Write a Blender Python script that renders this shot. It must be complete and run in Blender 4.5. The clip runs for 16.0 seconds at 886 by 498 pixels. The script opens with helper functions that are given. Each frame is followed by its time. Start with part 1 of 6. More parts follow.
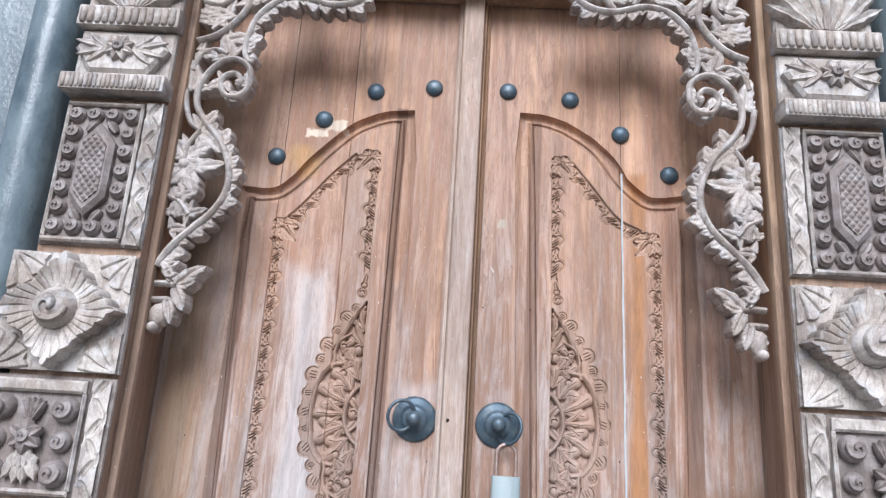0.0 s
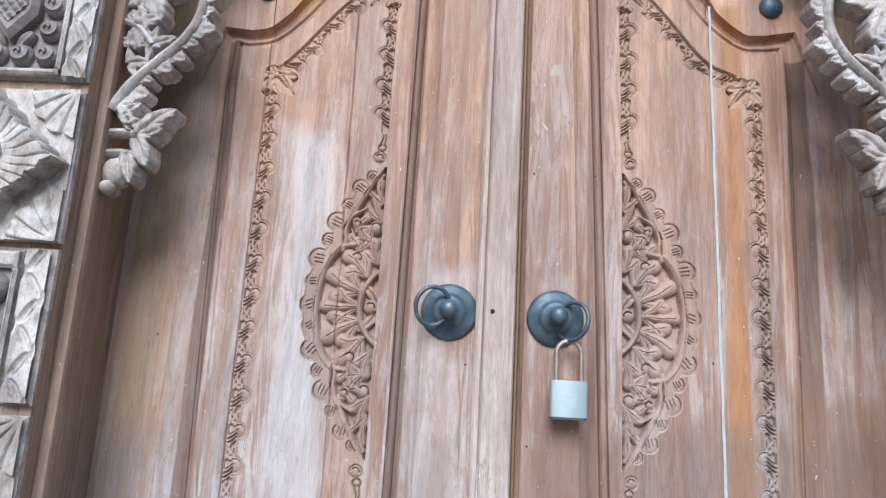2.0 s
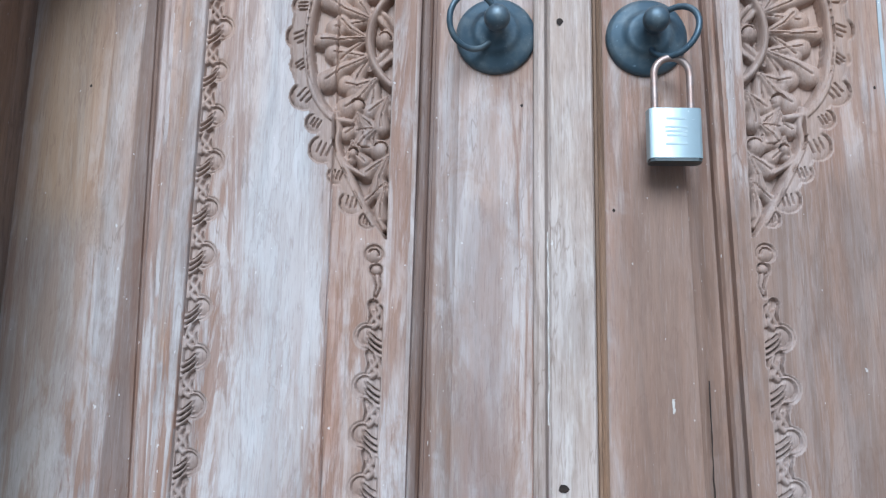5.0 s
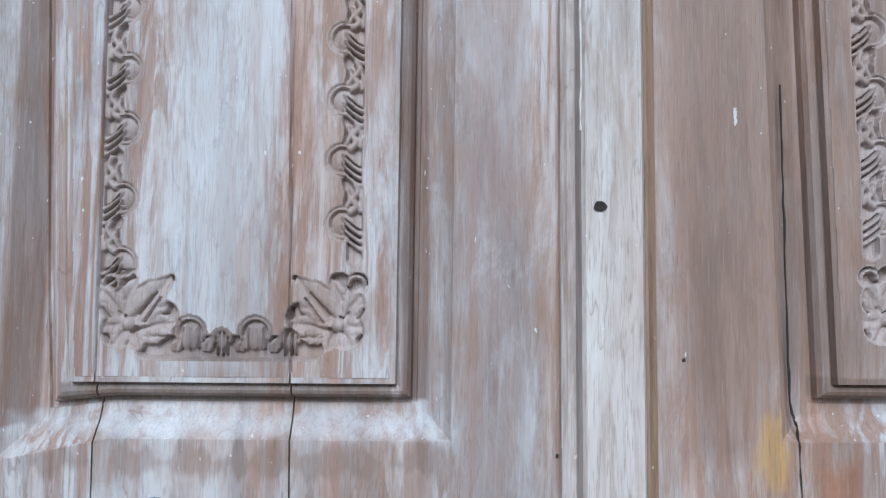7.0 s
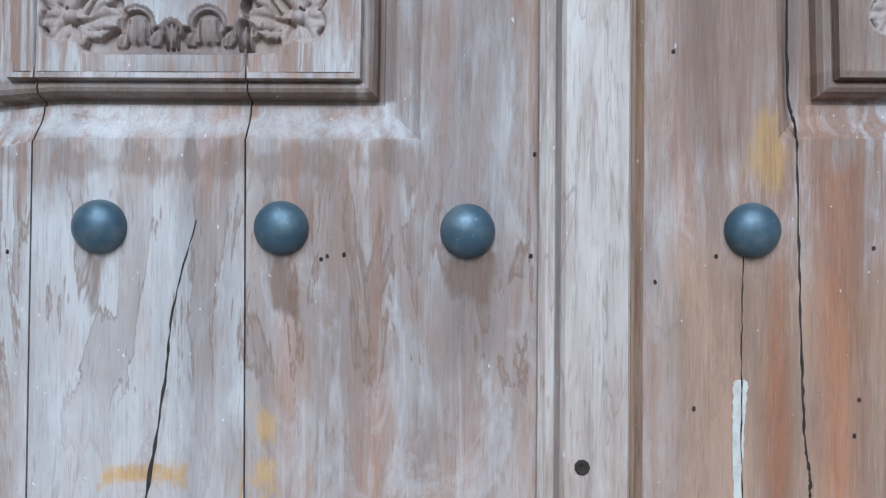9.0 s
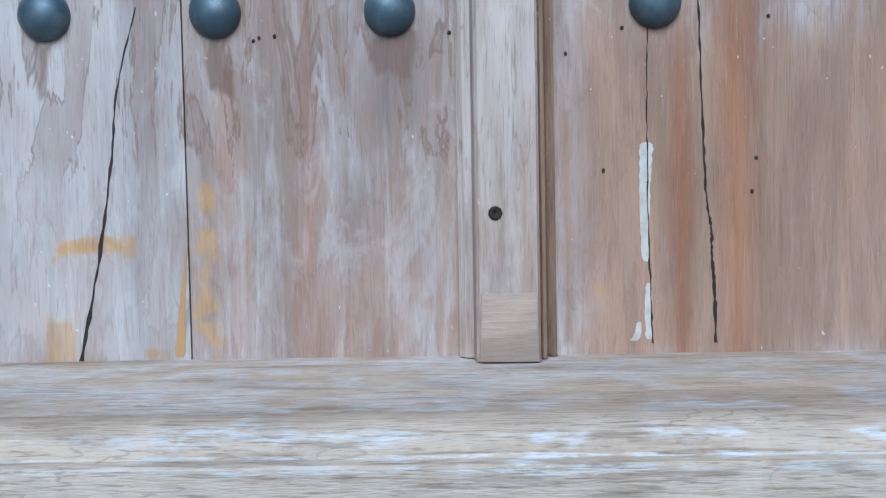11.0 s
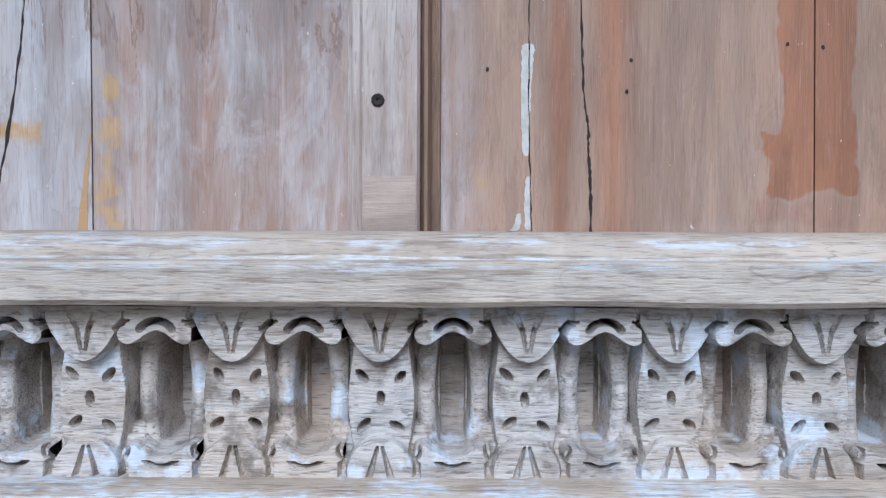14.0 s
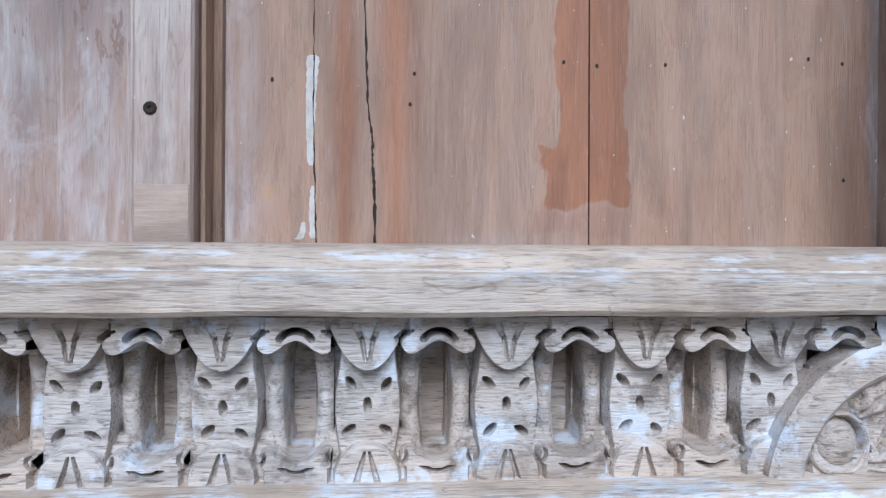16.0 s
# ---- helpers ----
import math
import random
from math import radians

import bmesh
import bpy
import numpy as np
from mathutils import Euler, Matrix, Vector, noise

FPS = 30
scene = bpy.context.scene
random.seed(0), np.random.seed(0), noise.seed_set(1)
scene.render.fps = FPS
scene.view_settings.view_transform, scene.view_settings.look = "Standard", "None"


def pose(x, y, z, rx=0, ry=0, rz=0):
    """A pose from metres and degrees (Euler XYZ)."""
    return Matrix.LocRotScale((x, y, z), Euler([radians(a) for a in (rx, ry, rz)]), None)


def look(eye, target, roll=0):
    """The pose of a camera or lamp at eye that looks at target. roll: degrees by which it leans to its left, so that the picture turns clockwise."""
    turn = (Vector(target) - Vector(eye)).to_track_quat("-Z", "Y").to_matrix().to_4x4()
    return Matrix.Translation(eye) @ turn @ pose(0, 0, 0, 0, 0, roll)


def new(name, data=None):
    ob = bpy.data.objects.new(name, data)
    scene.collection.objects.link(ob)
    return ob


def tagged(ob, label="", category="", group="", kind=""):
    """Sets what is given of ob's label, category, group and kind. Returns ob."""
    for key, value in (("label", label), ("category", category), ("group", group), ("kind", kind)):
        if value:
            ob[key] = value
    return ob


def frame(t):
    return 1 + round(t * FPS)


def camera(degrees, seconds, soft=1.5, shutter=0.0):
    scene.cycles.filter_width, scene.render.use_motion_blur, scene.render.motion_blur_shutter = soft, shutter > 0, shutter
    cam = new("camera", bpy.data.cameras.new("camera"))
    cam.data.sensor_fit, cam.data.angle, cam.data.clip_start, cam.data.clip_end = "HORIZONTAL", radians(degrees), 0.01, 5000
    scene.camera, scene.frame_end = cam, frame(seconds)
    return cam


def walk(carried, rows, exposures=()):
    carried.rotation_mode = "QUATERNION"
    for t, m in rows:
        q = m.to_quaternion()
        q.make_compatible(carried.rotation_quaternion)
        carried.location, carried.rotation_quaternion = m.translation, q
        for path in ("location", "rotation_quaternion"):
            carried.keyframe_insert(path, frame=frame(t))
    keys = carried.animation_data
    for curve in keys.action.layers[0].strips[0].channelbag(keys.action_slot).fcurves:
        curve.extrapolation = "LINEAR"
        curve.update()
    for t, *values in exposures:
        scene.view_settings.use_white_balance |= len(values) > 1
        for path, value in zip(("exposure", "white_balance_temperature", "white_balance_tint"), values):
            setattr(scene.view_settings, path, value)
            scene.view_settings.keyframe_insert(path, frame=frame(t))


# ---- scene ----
cam = camera(65.4, 16.0, soft=1.3)
PATH = [
    (0, (0.008, 0.004, 1.32), (-0.051, 1.932, 1.851), 3.5),
    (0.5, (-0.002, 0.055, 1.3), (-0.056, 1.991, 1.802), 2.9),
    (1, (-0.01, 0.117, 1.277), (-0.091, 2.058, 1.756), 2.9),
    (1.5, (-0.024, 0.202, 1.264), (-0.132, 2.145, 1.725), 3.0),
    (2, (-0.04, 0.309, 1.234), (-0.114, 2.262, 1.656), 3.2),
    (2.5, (-0.051, 0.394, 1.21), (-0.104, 2.359, 1.58), 3.4),
    (3, (-0.063, 0.451, 1.187), (-0.137, 2.418, 1.538), 3.5),
    (3.2, (-0.062, 0.474, 1.18), (-0.147, 2.446, 1.501), 3.5),
    (5.3, (-0.088, 0.652, 1.014), (-0.179, 2.625, 1.334), 0.8),
    (5.5, (-0.092, 0.672, 1.004), (-0.183, 2.652, 1.277), 0.6),
    (6, (-0.095, 0.71, 0.963), (-0.176, 2.693, 1.208), 0.4),
    (6.5, (-0.1, 0.738, 0.919), (-0.163, 2.726, 1.131), 0.5),
    (7, (-0.099, 0.778, 0.873), (-0.138, 2.775, 0.986), 0.3),
    (7.5, (-0.094, 0.805, 0.824), (-0.117, 2.804, 0.887), 0.3),
    (8, (-0.088, 0.819, 0.779), (-0.099, 2.818, 0.831), 0.6),
    (8.5, (-0.081, 0.822, 0.728), (-0.098, 2.821, 0.795), 0.7),
    (9, (-0.079, 0.823, 0.688), (-0.114, 2.822, 0.716), 0.5),
    (9.2, (-0.075, 0.822, 0.665), (-0.11, 2.822, 0.707), 0.3),
    (11.3, (-0.019, 0.789, 0.529), (-0.056, 2.789, 0.489), -1.2),
    (11.5, (-0.011, 0.79, 0.513), (-0.058, 2.789, 0.473), -1.2),
    (12, (0.006, 0.793, 0.485), (-0.022, 2.792, 0.421), -0.8),
    (12.5, (0.016, 0.795, 0.482), (-0.016, 2.794, 0.427), -0.2),
    (13, (0.025, 0.787, 0.474), (-0.005, 2.786, 0.43), -0.3),
    (13.5, (0.03, 0.777, 0.47), (0.003, 2.777, 0.445), -0.1),
    (14, (0.044, 0.764, 0.467), (0.04, 2.764, 0.446), 0.2),
    (14.5, (0.069, 0.76, 0.465), (0.103, 2.76, 0.446), 0.1),
    (15, (0.092, 0.759, 0.469), (0.155, 2.758, 0.454), -0.1),
    (15.5, (0.12, 0.756, 0.47), (0.221, 2.753, 0.459), -0.0),
    (16, (0.16, 0.751, 0.471), (0.323, 2.744, 0.462), 0.4),
]
walk(cam, [(t, look(eye, target, roll)) for t, eye, target, roll in PATH],
     exposures=[(0, 0.46, 5640, 11), (3.0, 0.34, 5300, 6), (5.5, 0.19, 4980, 2), (9.0, 0.01, 4880, 0), (11.5, -0.12, 4830, 2), (16.0, -0.05, 5020, 7)])

# ---------------- world and light ----------------
world = bpy.data.worlds.new("sky")
scene.world = world
world.use_nodes = True
wn = world.node_tree.nodes
sky = wn.new("ShaderNodeTexSky")
sky.sky_type, sky.sun_disc = "NISHITA", False
sky.sun_elevation, sky.sun_rotation = radians(38), radians(185)
sky.air_density, sky.dust_density = 1.0, 3.0
world.node_tree.links.new(sky.outputs[0], wn["Background"].inputs[0])
wn["Background"].inputs[1].default_value = 0.076
sun_data = bpy.data.lights.new("sun", "SUN")
sun_data.energy, sun_data.angle, sun_data.color = 3.35, radians(35), (1.0, 0.97, 0.93)
sun = new("sun", sun_data)
sun.matrix_world = look((-0.22, -2.0, 3.50), (0, 1.2, 1.0))


# ---------------- materials ----------------
class Nodes:
    """A small writer of node trees."""

    def __init__(self, name):
        self.mat = bpy.data.materials.new(name)
        self.mat.use_nodes = True
        self.tree = self.mat.node_tree
        self.bsdf = self.tree.nodes["Principled BSDF"]
        self.coord = self.node("ShaderNodeTexCoord").outputs["Object"]
        self.rand = self.node("ShaderNodeObjectInfo").outputs["Random"]

    def node(self, kind):
        return self.tree.nodes.new(kind)

    def plug(self, value, socket):
        if isinstance(value, (int, float)):
            socket.default_value = value
        elif isinstance(value, tuple):
            socket.default_value = value if len(value) == len(socket.default_value) else (*value, 1.0)
        else:
            self.tree.links.new(value, socket)

    def calc(self, op, a, b=0.0, c=0.0, clamp=False):
        n = self.node("ShaderNodeMath")
        n.operation, n.use_clamp = op, clamp
        for v, s in zip((a, b, c), n.inputs):
            self.plug(v, s)
        return n.outputs[0]

    def scaled(self, scale, shift=None):
        n = self.node("ShaderNodeMapping")
        self.plug(self.coord, n.inputs["Vector"])
        n.inputs["Scale"].default_value = scale
        if shift is not None:
            c = self.node("ShaderNodeCombineXYZ")
            for s in c.inputs:
                self.plug(shift, s)
            self.plug(c.outputs[0], n.inputs["Location"])
        return n.outputs[0]

    def noise(self, vector, scale, detail=4.0, rough=0.55, warp=0.0):
        n = self.node("ShaderNodeTexNoise")
        self.plug(vector, n.inputs["Vector"])
        n.inputs["Scale"].default_value, n.inputs["Detail"].default_value = scale, detail
        n.inputs["Roughness"].default_value, n.inputs["Distortion"].default_value = rough, warp
        return n.outputs[0]

    def span(self, value, lo, hi, a=0.0, b=1.0):
        n = self.node("ShaderNodeMapRange")
        n.interpolation_type = "SMOOTHSTEP"
        for v, s in zip((value, lo, hi, a, b), n.inputs):
            self.plug(v, s)
        return n.outputs[0]

    def mix(self, fac, a, b, how="MIX"):
        n = self.node("ShaderNodeMix")
        n.data_type, n.blend_type = "RGBA", how
        self.plug(fac, n.inputs[0]), self.plug(a, n.inputs[6]), self.plug(b, n.inputs[7])
        return n.outputs[2]

    def axes(self):
        n = self.node("ShaderNodeSeparateXYZ")
        self.plug(self.coord, n.inputs[0])
        return n.outputs

    def bump(self, height, strength, distance):
        n = self.node("ShaderNodeBump")
        n.inputs["Strength"].default_value, n.inputs["Distance"].default_value = strength, distance
        self.plug(height, n.inputs["Height"])
        self.plug(n.outputs[0], self.bsdf.inputs["Normal"])

    def finish(self, color, rough, metal=0.0, spec=0.5):
        self.plug(color, self.bsdf.inputs["Base Color"])
        self.plug(rough, self.bsdf.inputs["Roughness"])
        self.plug(metal, self.bsdf.inputs["Metallic"])
        self.bsdf.inputs["Specular IOR Level"].default_value = spec
        return self.mat


def blot(n, x0, x1, z0, z1, soft=0.012, ragged=0.02, scale=18.0, stretch=0.4):
    """A patch of colour with a ragged edge, bounded in x and z."""
    x, _, z = n.axes()
    w = n.calc("MULTIPLY_ADD", n.noise(n.scaled((1, 1, stretch)), scale, 3.0), 2 * ragged, -ragged)
    dx = n.calc("SUBTRACT", (x1 - x0) / 2, n.calc("ABSOLUTE", n.calc("SUBTRACT", x, (x0 + x1) / 2)))
    dz = n.calc("SUBTRACT", (z1 - z0) / 2, n.calc("ABSOLUTE", n.calc("SUBTRACT", z, (z0 + z1) / 2)))
    d = n.calc("ADD", n.calc("MINIMUM", dx, dz), w)
    return n.span(d, 0.0, soft)


def wood(name, mid, dark, pale, grey, weather=(1.9, 0.7), grain=(1, 1, 0.05), bleach=0.8, rough=0.62, blots=(), flecks=0.5, relief=0.5, pores=0.4, grime=0.0, bands=0.0, hair=0.0, mottle=0.0, tides=()):
    """Old teak with its grain along z (or as grain says): bands of red-brown and grey-brown, bleached clouds, dark hairlines and pores."""
    n = Nodes(name)
    shift = n.calc("MULTIPLY", n.rand, 3.7)
    g = n.scaled(grain, shift)
    half = n.scaled(tuple(1 if c == 1 else c * 2.6 for c in grain), shift)
    fine = n.noise(g, 520.0, 4.0, 0.7)
    streak = n.noise(g, 80.0, 6.0, 0.62, 0.9)
    broad = n.noise(half, 11.0, 5.0, 0.6, 0.8)
    cloud = n.noise(n.scaled(tuple(1 if c == 1 else c * 6.0 for c in grain), shift), 6.5, 6.0, 0.65, 0.5)
    patch = n.noise(half, 24.0, 6.0, 0.66, 1.2)
    short = n.noise(g, 950.0, 2.0, 0.5)
    _, _, z = n.axes()
    worn = n.span(z, weather[0], weather[1], 0.12, 1.0)
    tone = n.mix(n.span(broad, 0.42, 0.58), n.mix(n.calc("MULTIPLY", worn, 0.75), mid, tuple(c * 1.10 for c in grey)), n.mix(worn, tuple(c * 0.66 for c in mid), tuple(c * 0.80 for c in grey)))
    if bands:
        line = n.node("ShaderNodeCombineXYZ")
        n.plug(n.calc("MULTIPLY_ADD", n.axes()[0], 1.0, shift), line.inputs[0])
        n.plug(n.calc("MULTIPLY", z, 0.04), line.inputs[2])
        band = n.noise(line.outputs[0], 34.0, 2.0, 0.5)
        tone = n.mix(n.span(band, 0.50, 0.66, 0.0, bands), tone, tuple(c * k for c, k in zip(mid, (0.62, 0.50, 0.48))))
        tone = n.mix(n.calc("MULTIPLY", n.span(band, 0.48, 0.32, 0.0, bands), n.span(worn, 1.0, 0.2)), tone, tuple(c * k for c, k in zip(mid, (1.22, 1.25, 1.15))))
    tone = n.mix(n.calc("MULTIPLY", n.span(n.rand, 0.0, 1.0), 0.25), tone, tuple((a + b) / 2 for a, b in zip(mid, dark)))
    fac = n.calc("MULTIPLY", n.span(n.calc("ADD", n.calc("MULTIPLY", cloud, 0.65), n.calc("MULTIPLY", patch, 0.35)), 0.44, 0.60), n.calc("MULTIPLY", worn, bleach), clamp=True)
    tone = n.mix(fac, tone, pale)
    tone = n.mix(n.span(patch, 0.52, 0.68, 0.0, 0.50), tone, dark)
    tone = n.mix(n.span(streak, 0.51, 0.70, 0.0, 0.42 - 0.22 * mottle), tone, dark)
    if mottle:
        haze = n.noise(n.scaled((1, 1, 0.45), shift), 26.0, 6.0, 0.68, 0.8)
        tone = n.mix(n.span(haze, 0.50, 0.66, 0.0, 0.42 * mottle), tone, tuple(c * 0.5 for c in mid))
        tone = n.mix(n.calc("MULTIPLY", n.span(haze, 0.48, 0.34, 0.0, 0.40 * mottle), worn), tone, pale)
    tone = n.mix(n.calc("MULTIPLY", n.span(streak, 0.47, 0.32, 0.0, 0.34 - 0.2 * mottle), n.span(worn, 0.0, 0.7, 0.35, 1.0)), tone, pale)
    if bands:
        vein = n.noise(n.scaled(tuple(1 if c == 1 else c * 1.5 for c in grain), n.calc("ADD", shift, 4.0)), 44.0, 6.0, 0.66, 2.2)
        gate = n.calc("MULTIPLY", n.span(n.noise(half, 9.0, 4.0, 0.6, 0.6), 0.36, 0.58, 0.12, 1.0), n.calc("MULTIPLY", n.span(z, 0.60, 0.80, 0.35, 1.0), n.span(z, 1.45, 1.80, 1.0, 0.55)))
        tone = n.mix(n.calc("MULTIPLY", n.span(vein, 0.47, 0.58, 0.0, 0.80), gate), tone, tuple(c * k for c, k in zip(mid, (0.46, 0.44, 0.46))))
        tone = n.mix(n.calc("MULTIPLY", n.span(vein, 0.46, 0.34, 0.0, 0.26), n.span(worn, 0.0, 1.0, 0.35, 1.0)), tone, tuple(min(0.66, c * 1.15) for c in pale))
    contour = n.calc("ABSOLUTE", n.calc("SUBTRACT", n.noise(half, 26.0, 4.0, 0.55, 0.4), 0.5))
    tone = n.mix(n.calc("MULTIPLY", n.span(contour, 0.0, 0.007, 0.42, 0.0), n.span(cloud, 0.46, 0.60)), tone, dark)
    broken = n.span(n.noise(n.scaled(tuple(1 if c == 1 else c * 2.0 for c in grain), 2.0), 300.0, 4.0, 0.7), 0.42, 0.56, 0.15, 1.0) if hair else 1.0
    for box, color, amount in blots:
        tone = n.mix(n.calc("MULTIPLY", n.calc("MULTIPLY", blot(n, *box), amount), broken), tone, n.mix(n.span(patch, 0.40, 0.62), color, tuple(c * 0.72 for c in color)))
    for box, color, amount in tides:
        level = n.noise(n.scaled((1, 1, 0.20), 3.1), 38.0, 5.0, 0.62, 0.5)
        line = n.calc("ABSOLUTE", n.calc("SUBTRACT", level, 0.53))
        mark = n.calc("ADD", n.span(line, 0.0, 0.024, 0.70, 0.0), n.span(level, 0.53, 0.56, 0.0, 0.30))
        tone = n.mix(n.calc("MULTIPLY", n.calc("MULTIPLY", blot(n, *box), amount), mark, clamp=True), tone, color)
    tone = n.mix(n.span(short, 0.56, 0.70, 0.0, pores), tone, dark)
    tone = n.mix(n.span(fine, 0.54, 0.70, 0.0, 0.36 - 0.14 * mottle), tone, dark)
    tone = n.mix(n.span(fine, 0.45, 0.32, 0.0, 0.28 - 0.14 * mottle), tone, pale)
    if hair:
        line = n.noise(n.scaled(tuple(1 if c == 1 else c * 0.7 for c in grain), shift), 330.0, 3.0, 0.6)
        tone = n.mix(n.span(line, 0.56, 0.66, 0.0, hair), tone, dark)
    if grime:
        film = n.noise(n.scaled((1, 1, 1), shift), 38.0, 5.0, 0.62)
        tone = n.mix(n.span(film, 0.53, 0.66, 0.0, grime), tone, (0.115, 0.085, 0.06))
        film = n.noise(n.scaled((1, 1, 1), n.calc("ADD", shift, 7.0)), 30.0, 5.0, 0.65)
        tone = n.mix(n.span(film, 0.54, 0.64, 0.0, grime), tone, (0.66, 0.70, 0.76))
    if flecks:
        spots = n.noise(n.scaled((1, 1, 0.6), shift), 210.0, 2.0, 0.5)
        tone = n.mix(n.span(spots, 0.740, 0.755, 0.0, flecks), tone, (0.75, 0.73, 0.70))
    n.bump(n.calc("ADD", n.calc("MULTIPLY", fine, 0.6), n.calc("SUBTRACT", n.calc("MULTIPLY", streak, 0.9), n.calc("MULTIPLY", short, 0.6))), relief, 0.0012)
    return n.finish(tone, n.calc("MULTIPLY_ADD", streak, 0.3, rough - 0.15), spec=0.4)


def patina(name, base, worn, rough, metal, scale=60.0, amount=0.5):
    n = Nodes(name)
    a = n.noise(n.scaled((1, 1, 1), n.calc("MULTIPLY", n.rand, 5.0)), scale, 5.0, 0.6)
    b = n.noise(n.coord, scale * 7, 3.0, 0.6)
    tone = n.mix(n.span(a, 0.4, 0.7, 0.0, amount), base, worn)
    tone = n.mix(n.span(b, 0.66, 0.72, 0.0, 0.6), tone, tuple(min(1.0, c * 2.2 + 0.1) for c in base))
    n.bump(n.calc("ADD", a, n.calc("MULTIPLY", b, 0.4)), 0.25, 0.0008)
    return n.finish(tone, n.calc("MULTIPLY_ADD", b, 0.3, rough - 0.15), metal)


